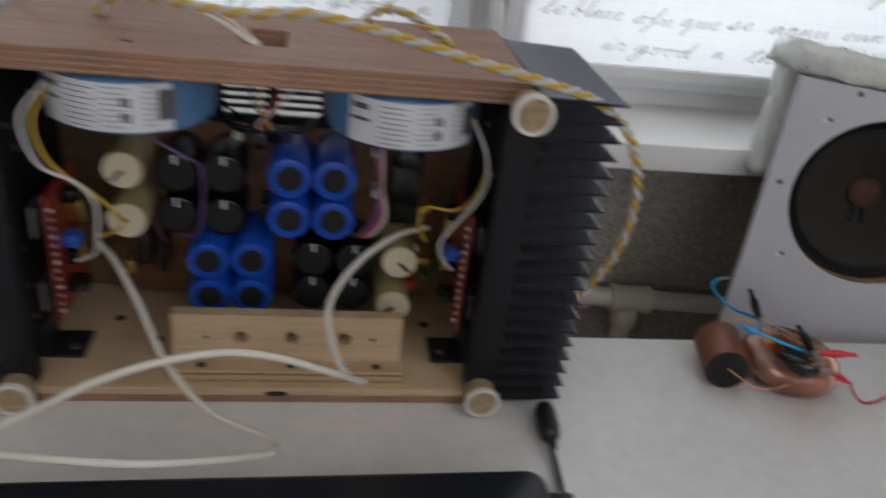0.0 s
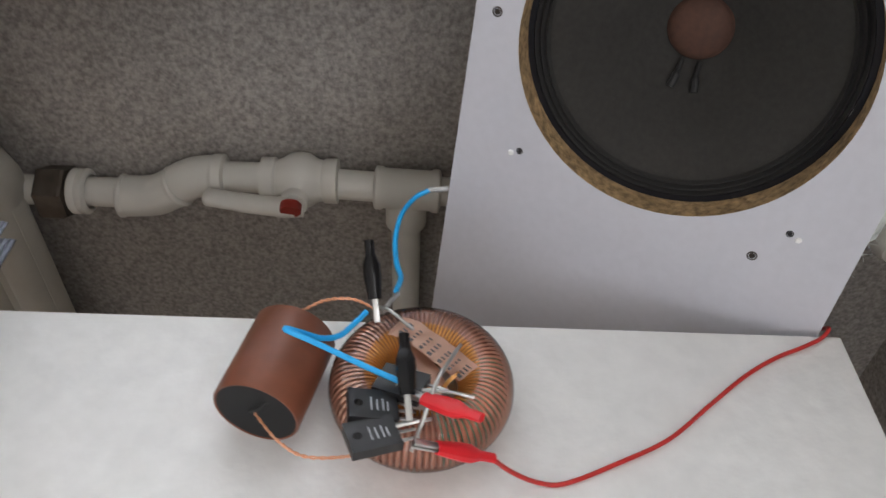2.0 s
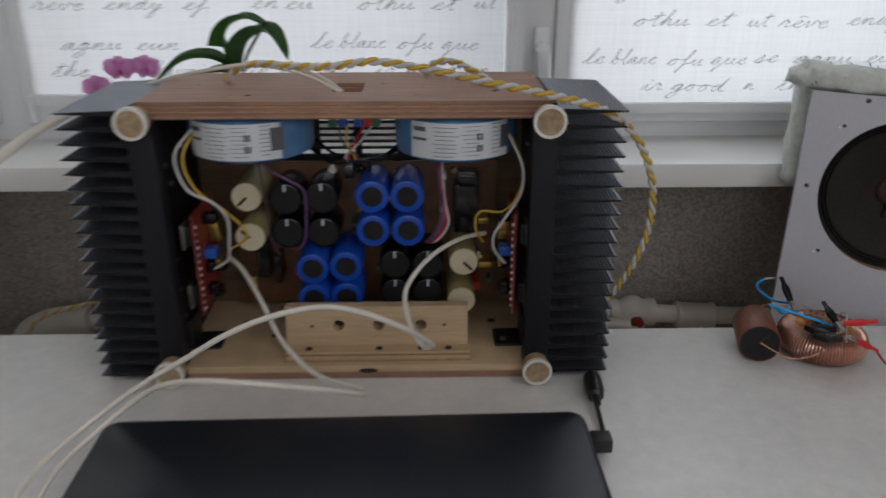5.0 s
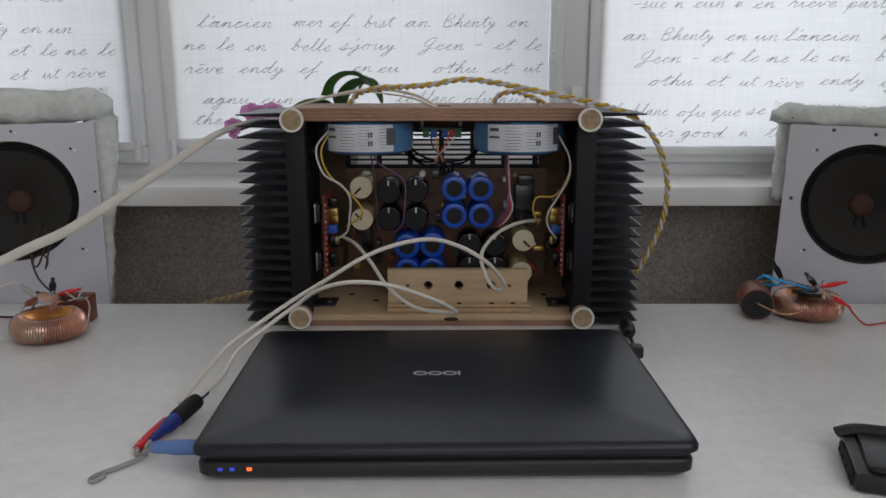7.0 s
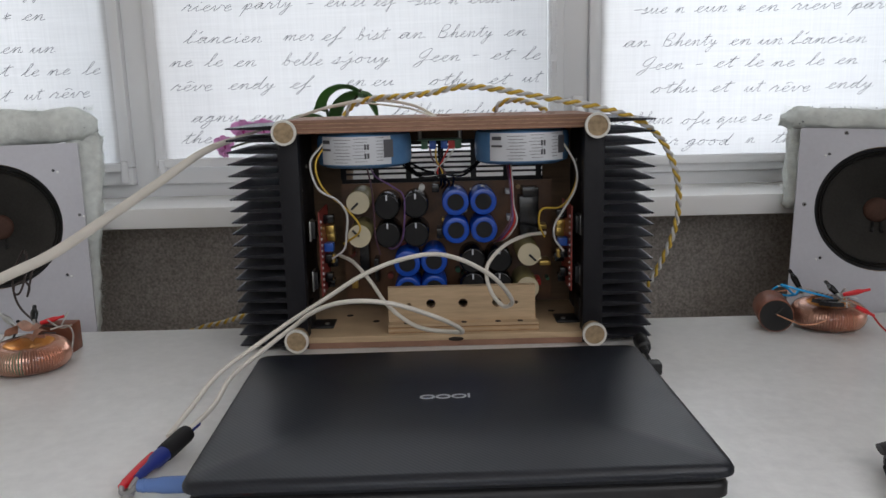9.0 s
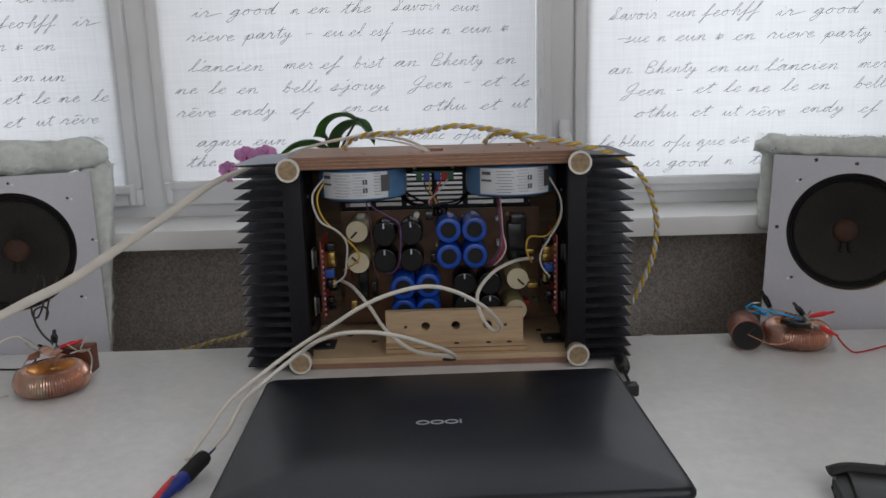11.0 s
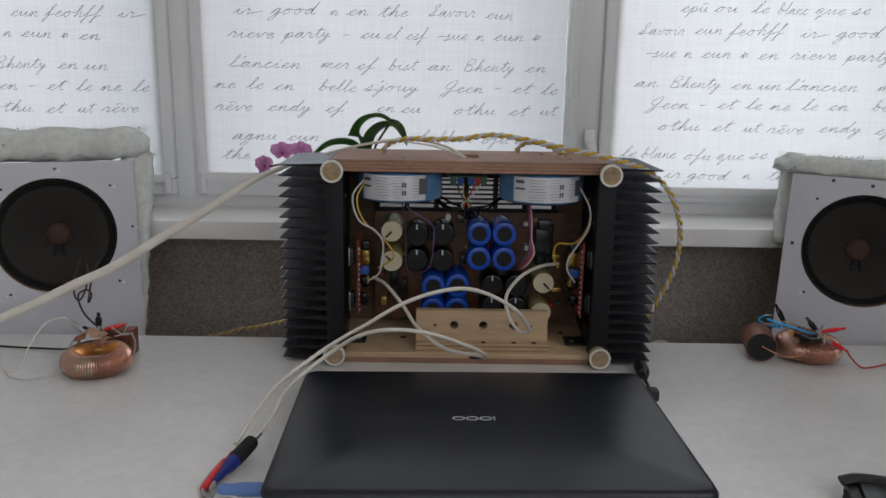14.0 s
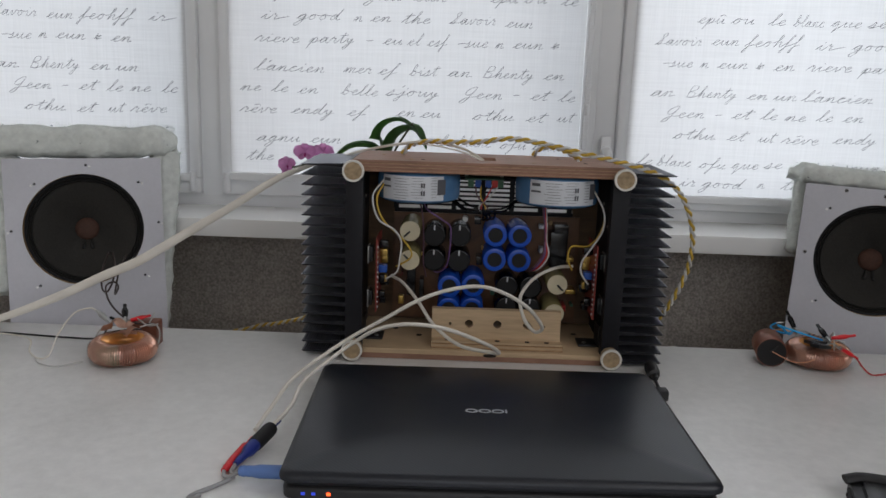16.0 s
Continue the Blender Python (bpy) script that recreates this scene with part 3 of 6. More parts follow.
# ring transformers hung under the top panel, wrapped in blue foil, with printed labels
for cx, a0, a1 in ((-0.0905, -2.50, -0.92), (0.0955, -2.36, -0.68)):
    cy, R, z0, z1 = 0.577, 0.0555, 0.957, 0.9965
    m = Matrix.Translation((cx, cy, z0))
    h = z1 - z0
    tor = part("ring_transformer", lathe(B(), [(0.018, 0.004), (0.024, 0), (R - 0.007, 0), (R - 0.0015, 0.003), (R, 0.009), (R, h - 0.009), (R - 0.0015, h - 0.003), (R - 0.007, h), (0.018, h)], m, 72, closed=True), tor_blue, amp, "blue foil-wrapped ring transformer with a white label")
    bm = B()
    n = 26
    rows = [(R + 0.0004, 0.0045), (R + 0.0006, 0.010), (R + 0.0006, h - 0.008), (R + 0.0001, h - 0.0035)]
    vs = [[bm.verts.new((cx + r * math.cos(a0 + (a1 - a0) * i / n), cy + r * math.sin(a0 + (a1 - a0) * i / n), z0 + z)) for r, z in rows] for i in range(n + 1)]
    for i in range(n):
        for k in range(3):
            bm.faces.new((vs[i][k], vs[i + 1][k], vs[i + 1][k + 1], vs[i][k + 1]))
    lab = part("label", bm, label_white, tor)
    marks = [(0.10, 0.020, 0.014, 0.0025), (0.10, 0.028, 0.012, 0.004), (0.96, 0.012, 0.012, 0.02)]
    for i in range(8):
        marks += [(0.34 + 0.01 * (i % 3), 0.0070 + 0.0036 * i, 0.016 + 0.005 * (i % 2), 0.0005), (0.60, 0.0082 + 0.0036 * i, 0.013 + 0.003 * (i % 3), 0.0004), (0.84, 0.009 + 0.0036 * i, 0.007 + 0.002 * (i % 2), 0.0005)]
    marks += [(0.655, 0.0115, 0.0022, 0.006), (0.69, 0.0115, 0.0022, 0.006), (0.655, 0.0215, 0.0022, 0.006), (0.69, 0.0215, 0.0022, 0.006)]
    for f, z, w, hh in marks:
        a = a0 + (a1 - a0) * f
        bm = B()
        k = max(2, int(w / 0.004))
        pts = [[bm.verts.new((cx + (R + 0.0012) * math.cos(a + (j / k - 0.5) * w / R), cy + (R + 0.0012) * math.sin(a + (j / k - 0.5) * w / R), z0 + zz)) for zz in (z, z + hh)] for j in range(k + 1)]
        for j in range(k):
            bm.faces.new((pts[j][0], pts[j + 1][0], pts[j + 1][1], pts[j][1]))
        part("print_bar", bm, ink, lab)
    part("clamp_disc", rod(B(), (cx, cy, z0 - 0.002), (cx, cy, z0 + 0.001), 0.024, n=32), black_plastic, tor)


def loom(points, r, mat, label=""):
    part("wire", sweep(B(), smooth_path(points, 7), r, 7), mat, amp, label, 60)


# wires from the transformers to the side boards
loom([(-0.135, 0.545, 0.985), (-0.148, 0.528, 0.965), (-0.140, 0.524, 0.936), (-0.120, 0.528, 0.922), (-0.110, 0.532, 0.905), (-0.112, 0.536, 0.880), (-0.116, 0.54, 0.862), (-0.131, 0.548, 0.850)], 0.0013, silver_wire)
loom([(-0.132, 0.548, 0.985), (-0.143, 0.533, 0.962), (-0.135, 0.530, 0.935), (-0.112, 0.534, 0.912), (-0.098, 0.54, 0.893), (-0.099, 0.545, 0.880), (-0.118, 0.555, 0.866)], 0.0012, yellow_wire)
loom([(0.140, 0.545, 0.98), (0.152, 0.530, 0.955), (0.152, 0.528, 0.93), (0.140, 0.534, 0.905), (0.130, 0.54, 0.885), (0.131, 0.545, 0.868), (0.142, 0.55, 0.852)], 0.0013, silver_wire)
loom([(0.144, 0.55, 0.975), (0.154, 0.535, 0.95), (0.150, 0.535, 0.925), (0.138, 0.548, 0.905), (0.118, 0.556, 0.902), (0.114, 0.56, 0.885), (0.122, 0.57, 0.866)], 0.0012, yellow_wire)
for k in range(4):
    o = 0.003 * k
    loom([(0.078 + o * 0.5, 0.58, 0.956), (0.080 + o * 0.4, 0.565, 0.93), (0.083 + o * 0.3, 0.575, 0.905), (0.080 + o, 0.57, 0.885), (0.068 + o, 0.575, 0.865), (0.062, 0.60, 0.855)], 0.0011, (brown_wire, violet_wire, red_wire, silver_wire)[k])
loom([(-0.085, 0.575, 0.957), (-0.078, 0.56, 0.945), (-0.058, 0.56, 0.932), (-0.046, 0.566, 0.92), (-0.046, 0.57, 0.89), (-0.050, 0.575, 0.865), (-0.062, 0.588, 0.852), (-0.075, 0.60, 0.856)], 0.0010, violet_wire)
loom([(-0.090, 0.58, 0.957), (-0.084, 0.565, 0.935), (-0.082, 0.57, 0.90), (-0.082, 0.575, 0.87), (-0.078, 0.59, 0.845)], 0.0010, brown_wire)
for x0, x1, d in ((-0.04, 0.0, 0.0), (-0.05, -0.005, 0.004), (0.05, 0.005, 0.002), (0.055, 0.0, 0.006), (-0.06, 0.01, 0.008)):
    loom([(x0, 0.62, 0.955 + d), ((x0 + x1) / 2, 0.60, 0.946 - d), (x1, 0.592, 0.942), (x1 + 0.004, 0.60, 0.930), (x1, 0.62, 0.922)], 0.0015, cap_black)
for k, mat in enumerate((brown_wire, yellow_wire, cap_black, red_wire, silver_wire)):
    loom([(-0.014 + 0.008 * k, 0.60, 0.974), (-0.01 + 0.004 * k, 0.588, 0.96), (0.004 - 0.003 * k, 0.59, 0.945), (-0.002 + 0.002 * k, 0.605, 0.93)], 0.001, mat)

# ---- the laptop ----
lid_mat = bands(bands(laptop_black, "DIAGONAL", 0.0022, (0.6, 0.6, 0.6), 0.0, 0.06, 0.3), "X", 0.0016, (0.75, 0.75, 0.75), 0.0, 0.0, 0.25)
silver = material("silver_emblem", (0.55, 0.57, 0.60), 0.35, 0.2)


def lamp_glow(name, colour, strength):
    m = bpy.data.materials.new(name)
    m.use_nodes = True
    b = m.node_tree.nodes["Principled BSDF"]
    b.inputs["Emission Color"].default_value, b.inputs["Emission Strength"].default_value = (*colour, 1), strength
    b.inputs["Base Color"].default_value = (*colour, 1)
    return m


laptop = thing("laptop", "closed black laptop with a finely textured lid", "laptop", (0.006, 0.266, TABLE))
lap = pose(0.005, 0.2665, TABLE, 0, 0, 1.0)


def slab(x, y0, y1, z0, z1, corner, edge, bulge=0.0, n=6):
    """A flat slab with rounded corners and edges, a little domed on top."""
    bm = B()
    outline = []
    for cx, cy, a in ((x - corner, y1 - corner, 0), (-x + corner, y1 - corner, 90), (-x + corner, y0 + corner, 180), (x - corner, y0 + corner, 270)):
        for i in range(n + 1):
            t = radians(a + 90 * i / n)
            outline.append((cx + corner * math.cos(t), cy + corner * math.sin(t)))
    cy = (y0 + y1) / 2
    rings = []
    for inset, z in ((edge, z0), (0, z0 + edge), (0, z1 - edge), (edge * 0.4, z1 - edge * 0.3), (edge * 1.2, z1), (x * 0.5, z1 + bulge)):
        k = (x - inset) / x
        q = ((y1 - y0) / 2 - inset) / ((y1 - y0) / 2)
        rings.append([bm.verts.new((px * k, cy + (py - cy) * q, z)) for px, py in outline])
    for a, b in zip(rings, rings[1:]):
        for i in range(len(a)):
            j = (i + 1) % len(a)
            bm.faces.new((a[i], a[j], b[j], b[i]))
    bm.faces.new(rings[0][::-1]), bm.faces.new(rings[-1])
    bmesh.ops.transform(bm, matrix=lap, verts=bm.verts)
    return bm


base = part("base", slab(0.190, -0.1255, 0.137, 0.003, 0.0185, 0.012, 0.004), black_plastic, laptop, "glossy black base")
lid = part("lid", slab(0.1925, -0.1295, 0.1405, 0.0198, 0.0330, 0.012, 0.005, 0.0012), lid_mat, laptop, "dark textured lid")
part("seam", slab(0.187, -0.123, 0.127, 0.0180, 0.0202, 0.012, 0.0005), cap_top, laptop)
for i, (x, w) in enumerate(((-0.026, 0.010), (-0.0125, 0.009), (0.0010, 0.010), (0.0135, 0.012))):
    part("emblem", lathe(B(), [(0.0032, 0), (0.0046, 0), (0.0046, 0.0005), (0.0032, 0.0005)], lap @ Matrix.Translation((x + 0.004, 0.008, 0.0345)) @ Matrix.Diagonal((1.42, 0.95, 1, 1)), 16, closed=True)
         if i < 3 else box(B(), 0.0125, 0.0145, 0.0045, 0.0125, 0.0345, 0.0350, 0, lap), silver, lid, "silver emblem")
for x, colour, k in ((-0.171, (0.05, 0.1, 1.0), 0.25), (-0.162, (0.05, 0.1, 1.0), 0.25), (-0.149, (1.0, 0.10, 0.02), 3.0)):
    part("indicator_light", box(B(), x - 0.0018, x + 0.0018, -0.1260, -0.1250, 0.011, 0.0135, 0, lap), lamp_glow("indicator", colour, k), base)
for x in (-0.15, 0.15):
    for y in (-0.1, 0.1):
        part("rubber_foot", rod(B(), lap @ Vector((x, y, 0.0002)), lap @ Vector((x, y, 0.0034)), 0.008, n=16), rubber, base)

# its power lead: a coupling, a cord and an angled plug in the side
lead = thing("power_lead", "black power cord with coupling and angled plug", "cable", (0.22, 0.47, TABLE))
part("coupling", lathe(B(), [(0, 0), (0.005, 0), (0.0075, 0.004), (0.0085, 0.010), (0.0085, 0.026), (0.0070, 0.034), (0.004, 0.036), (0.003, 0.046), (0, 0.046)], look((0.221, 0.500, 0.7592), (0.217, 0.44, 0.757)) @ pose(0, 0, 0, 180), 20), black_plastic, lead)
part("cord", sweep(B(), smooth_path([(0.217, 0.460, 0.757), (0.217, 0.445, 0.755), (0.216, 0.425, 0.754), (0.2135, 0.408, 0.757), (0.2115, 0.398, 0.762)]), 0.0021), black_plastic, lead)
part("plug", box(B(), 0.1985, 0.2165, 0.386, 0.402, 0.7555, 0.7685, 0.003), black_plastic, lead)

# ---- loudspeaker boards, standing behind the table's edge ----
surround_grey = material("dark_grey_ribbed_cloth", (0.022, 0.021, 0.020), 0.75, grain=0.15, grain_scale=300, bump=0.1)
dark_screw = material("rusty_dark_screw", (0.055, 0.042, 0.034), 0.55, 0.4, stain=0.4, stain_scale=400)
torn_white = material("torn_white_laminate_flake", (0.85, 0.85, 0.84), 0.6)
fibre_speck = material("dark_wool_specks", (0.06, 0.09, 0.10), 0.95)


def speaker(s, origin, screws, lean=0.0):
    """s: 1 or -1, the side. Local axes: x along the board, y into it, z up along it; the origin is the middle of its upper edge."""
    n = Vector((-0.3711 * s, -0.9150, 0.1583)).normalized()
    up = Matrix.Rotation(-lean, 3, n) @ (Vector((0, 0, 1)) - n * n.z).normalized()
    side = up.cross(n)
    m = Matrix(((side.x, -n.x, up.x, origin[0]), (side.y, -n.y, up.y, origin[1]), (side.z, -n.z, up.z, origin[2]), (0, 0, 0, 1)))
    if m.to_3x3().determinant() < 0:
        m = m @ Matrix.Diagonal((-1, 1, 1, 1))
    C = Vector((-0.0006 if s > 0 else -0.0030, 0, -0.1055))
    sp = thing("loudspeaker", "white chipboard baffle with a round dark paper-cone driver", "loudspeaker", m @ Vector((0, 0, -0.985)), group="loudspeakers")
    flat = m @ Matrix(((1, 0, 0, 0), (0, 0, 1, 0), (0, 1, 0, 0), (0, 0, 0, 1)))
    low = -(origin[2] - 0.004) / up.z
    bm = panel_with_holes(-0.1076, 0.1076, low, 0.0, 0.0165, [(C.x, C.z, 0.0826)], 64, flat)
    for f in bm.faces:
        c = m.inverted() @ f.calc_center_median()
        f.material_index = 1 if c.y > 0.0005 and (Vector((c.x, 0, c.z)) - C).length < 0.085 else 0
    part("baffle", bm, [board_white, chip], sp, "white laminated chipboard baffle", 20)
    ax = m @ Matrix.Translation(C) @ pose(0, 0, 0, -90)
    part("basket", lathe(B(), [(0.0795, 0.0166), (0.092, 0.0166), (0.092, 0.0195), (0.084, 0.021), (0.05, 0.062), (0.045, 0.072), (0.0, 0.072)], ax, 48), black_alu, sp, "dark metal basket")
    part("magnet", lathe(B(), [(0.0, 0.0722), (0.042, 0.0722), (0.042, 0.090), (0, 0.090)], ax, 48), cap_top, sp)
    prof = [(0.0828, 0.0163)] + [(0.0805 - 0.0095 * i / 24, 0.0185 + 0.0016 * math.cos(i / 24 * 3 * 2 * math.pi)) for i in range(25)]
    part("surround", lathe(B(), prof, ax, 64), surround_grey, sp, "ribbed dark grey cloth surround")
    prof = [(0.0712, 0.0195)] + [(0.071 - 0.0545 * t, 0.0198 + 0.0375 * t ** 1.12) for t in (i / 14 for i in range(15))]
    cone = part("cone", lathe(B(), prof, ax, 64), cone_grey, sp, "dark grey paper cone")
    part("dust_cap", lathe(B(), [(0.0172, 0.0565)] + [(0.0168 * math.cos(a), 0.0562 - 0.0075 * math.sin(a)) for a in (i / 8 * math.pi / 2 for i in range(9))], ax, 40), dome_brown, sp, "brown felt dust cap")
    for x in (-0.0042, 0.0052):
        part("tinsel_lead", sweep(B(), smooth_path([ax @ Vector((x, 0.017, 0.0535)), ax @ Vector((x * 1.1, 0.024, 0.0475)), ax @ Vector((x * 1.4, 0.0305, 0.0445))]), [0.0014] * 8 + [0.0022] * 9, 8), rubber, cone)
    for x, z, big in screws:
        p = m @ Vector((x, 0, z))
        hole = part("screw", lathe(B(), [(0.0, -0.0006), (0.0009, -0.0004), (0.0014 + 0.0006 * big, 0.0002), (0.0014 + 0.0006 * big, -0.0004), (0.0019 + 0.0008 * big, -0.0002), (0.0021 + 0.0008 * big, 0.0006)], m @ Matrix.Translation((x, 0, z)) @ pose(0, 0, 0, -90), 14), dark_screw if big else cap_top, sp)
        part("chip_mark", lathe(B(), [(0, -0.0009), (0.0014, -0.0006), (0.0021 - 0.0006 * big, 0.0004)], m @ Matrix.Translation((x - (0.0046 if x < 0 else -0.0050) * (1 - big), 0, z - 0.0022 * (1 - big))) @ pose(0, 0, 0, -90), 7), dark_hole if big else torn_white, sp)
    return m, sp


def lump(bm, u0, u1, v0, v1, d0, d1, m, seed, cells=0.006, amount=0.006, taper=0.0):
    """A thick pad with a lumpy, torn surface."""
    nu, nv, nd = (max(3, int((b - a) / cells)) for a, b in ((u0, u1), (v0, v1), (d0, d1)))
    seen = {}

    def vert(i, j, k):
        if (i, j, k) not in seen:
            f = Vector((u0 + (u1 - u0) * i / nu, d0 + (d1 - d0) * k / nd, v0 + (v1 - v0) * j / nv))
            c = Vector(((u0 + u1) / 2, (d0 + d1) / 2, (v0 + v1) / 2))
            e = sum((i in (0, nu), j in (0, nv), k in (0, nd)))
            if e > 1:
                f = f.lerp(c, 0.05 * (e - 1) + 0.02)
            q = f * 45 + Vector((seed * 7, 0, 0))
            f += (noise.noise_vector(q) * amount * 0.8 + noise.noise_vector(q * 3.7) * amount * 0.35)
            if taper and f.x > 0:
                f.x -= taper * max(0, -f.z)
            f.y = max(f.y, 0.0172 if f.z < 0.001 else 0.006)
            seen[(i, j, k)] = bm.verts.new(m @ f)
        return seen[(i, j, k)]

    for i in range(nu):
        for j in range(nv):
            for k in (0, nd):
                bm.faces.new((vert(i, j, k), vert(i + 1, j, k), vert(i + 1, j + 1, k), vert(i, j + 1, k)))
    for i in range(nu):
        for k in range(nd):
            for j in (0, nv):
                bm.faces.new((vert(i, j, k), vert(i + 1, j, k), vert(i + 1, j, k + 1), vert(i, j, k + 1)))
    for j in range(nv):
        for k in range(nd):
            for i in (0, nu):
                bm.faces.new((vert(i, j, k), vert(i, j + 1, k), vert(i, j + 1, k + 1), vert(i, j, k + 1)))


def roll(bm, path, rd, rv, m, seed, n=22):
    """A soft lumpy roll along a path in the board's own axes."""
    pts = smooth_path(path, 12)
    rings = []
    for i, p in enumerate(pts):
        t = i / (len(pts) - 1)
        k = min(1.0, 0.45 + 6 * min(t, 1 - t))
        ring = []
        for a in (2 * math.pi * q / n for q in range(n)):
            c, sn = math.cos(a), math.sin(a)
            f = p + Vector((0, rd * k * math.copysign(abs(c) ** 0.75, c), rv * k * math.copysign(abs(sn) ** 0.75, sn)))
            q = f * 38 + Vector((seed * 5, 0, 0))
            f += noise.noise_vector(q) * 0.0052 + noise.noise_vector(q * 2.9) * 0.0022 + noise.noise_vector(q * 9) * 0.0009
            if f.z < 0.001:
                f.z = 0.0008 + 0.3 * abs(f.z) if f.y < 0.018 else f.z
            ring.append(bm.verts.new(m @ f))
        rings.append(ring)
    for a, b in zip(rings, rings[1:]):
        for k in range(n):
            bm.faces.new((a[k], a[(k + 1) % n], b[(k + 1) % n], b[k]))
    bm.faces.new(rings[0][::-1]), bm.faces.new(rings[-1])


def wadding(m, s, seed):
    """s: the side that the wadding juts out to, seen from the room."""
    thing_ = thing("wadding", "white fluffy wadding with dark specks wrapped behind the baffle", "wadding", m @ Vector((0, 0.03, 0)), group="loudspeaker wadding")
    bm = B()
    e = s
    lift = -0.004 if e > 0 else 0.008
    roll(bm, [Vector(q) for q in ((-0.134 * e, 0.036, 0.019 + lift), (-0.09 * e, 0.031, 0.019 + lift), (-0.03 * e, 0.029, 0.017 + lift), (0.03 * e, 0.030, 0.018 + lift), (0.09 * e, 0.031, 0.019 + lift), (0.152 * e, 0.034, 0.021 + lift))], 0.030, 0.0185 + 0.6 * lift, m, seed)
    lump(bm, *sorted((0.090 * e, 0.132 * e)), -0.20, 0.010, 0.0185, 0.062, m, seed + 3, taper=0.10 if e > 0 else 0.0)
    if e > 0:
        lump(bm, -0.122, -0.094, -0.11, 0.020, 0.030, 0.075, m, seed + 5)
    else:
        lump(bm, 0.094, 0.139, -0.29, 0.020, 0.019, 0.055, m, seed + 5, taper=0.115)
    pad = part("pad", bm, batting, thing_, shade=180)
    rg = random.Random(seed)
    fz, sp = B(), B()
    for i in range(1500):
        pick = rg.random()
        if pick < 0.62:
            a = rg.uniform(-0.9, 3.4)
            out = Vector((0, -math.cos(a), math.sin(a)))
            base = Vector((rg.uniform(-0.132, 0.150) * e, 0.031, 0.019 + lift)) + Vector((0, out.y * 0.029, out.z * (0.018 + 0.6 * lift)))
        else:
            jut = rg.random() < 0.7
            v = rg.uniform(-0.2 if jut else (-0.1 if e > 0 else -0.24), 0.02)
            out = Vector((e if jut else -e, rg.uniform(-0.6, 0.2), 0))
            base = Vector((((0.130 + (0.10 * v if e > 0 else 0)) if jut else (-0.121 if e > 0 else -0.138 - 0.115 * v)) * e, rg.uniform(0.02, 0.06) if jut else rg.uniform(0.032, 0.055), v))
        d = (out + Vector((rg.uniform(-1.2, 1.2), rg.uniform(-0.6, 0.6), rg.uniform(-0.9, 0.9)))).normalized() * rg.uniform(0.003, 0.009)
        bend = Vector((rg.uniform(-1, 1), rg.uniform(-1, 1), rg.uniform(-1, 1))) * 0.003
        sweep(fz, [m @ (base - d * 0.4), m @ (base + d * 0.4 + bend), m @ (base + d)], 0.00016, 3)
    part("fuzz", fz, batting, pad, shade=180)["kind"] = "stuff"
    for i in range(40):
        a = rg.uniform(-0.6, 2.6)
        base = Vector((rg.uniform(-0.125, 0.14) * e, 0.031 - math.cos(a) * 0.030, 0.019 + lift + math.sin(a) * (0.0192 + 0.6 * lift)))
        d = Vector((rg.uniform(-1, 1), rg.uniform(-0.3, 0.3), rg.uniform(-1, 1))).normalized() * rg.uniform(0.0005, 0.0016)
        sweep(sp, [m @ (base - d), m @ (base + d)], rg.uniform(0.0003, 0.0008), 5)
    part("specks", sp, fibre_speck, pad, shade=180)["kind"] = "stuff"


def local(m, p):
    q = m.inverted() @ Vector(p)
    return q.x, q.z


R_SCREWS = [(-0.0959, -0.1043, 1), (-0.0701, -0.0346, 0), (-0.0517, -0.006, 1), (0.0005, -0.0095, 1), (0.0724, -0.0356, 0), (0.0988, -0.1067, 1), (-0.0709, -0.1758, 0), (0.0609, -0.1956, 1), (0.0733, -0.1770, 0)]
MR, right_speaker = speaker(1, (0.5933, 0.6812, 0.9777), R_SCREWS, 0.024)
wadding(MR, 1, 1)
L_SCREWS = [(0.101, -0.098, 0), (0.0745, -0.036, 0), (0.0025, -0.010, 0), (-0.067, -0.037, 0), (-0.1, -0.105, 0), (0.078, -0.178, 0), (-0.066, -0.186, 0)]
ML, left_speaker = speaker(-1, (-0.5946, 0.6777, 0.9843), L_SCREWS)
wadding(ML, -1, 2)

# ---- heating pipes on the wall ----
pipe_white = material("white_plastic_pipe", (0.74, 0.72, 0.655), 0.42, stain=0.12, stain_scale=12, bump=0.04)
valve_red = material("red_plastic_cap", (0.30, 0.03, 0.02), 0.45)
nut_brown = material("old_brown_metal_nut", (0.12, 0.10, 0.08), 0.5, 0.5, stain=0.4, stain_scale=60)
PY = 0.778
run = thing("heating_pipe", "white plastic heating pipe with valve and tee on the wall", "pipe", (0.44, PY, 0.68), kind="structure")


def pipe_piece(name, pts, r, mat=pipe_white, label="", steps=6):
    return part(name, sweep(B(), smooth_path(pts, steps), r, 20), mat, run, label, 50)


def socket(a, b, r, lip=0.0012):
    a, b = Vector(a), Vector(b)
    L = (b - a).length
    m = Matrix.Translation(a) @ (b - a).to_track_quat("Z", "Y").to_matrix().to_4x4()
    return part("socket", lathe(B(), [(r - 0.003, 0), (r, 0.0008), (r + lip, 0.002), (r + lip, 0.006), (r, 0.008), (r, L - 0.008), (r + lip, L - 0.006), (r + lip, L - 0.002), (r, L - 0.0008), (r - 0.003, L)], m, 28), pipe_white, run)


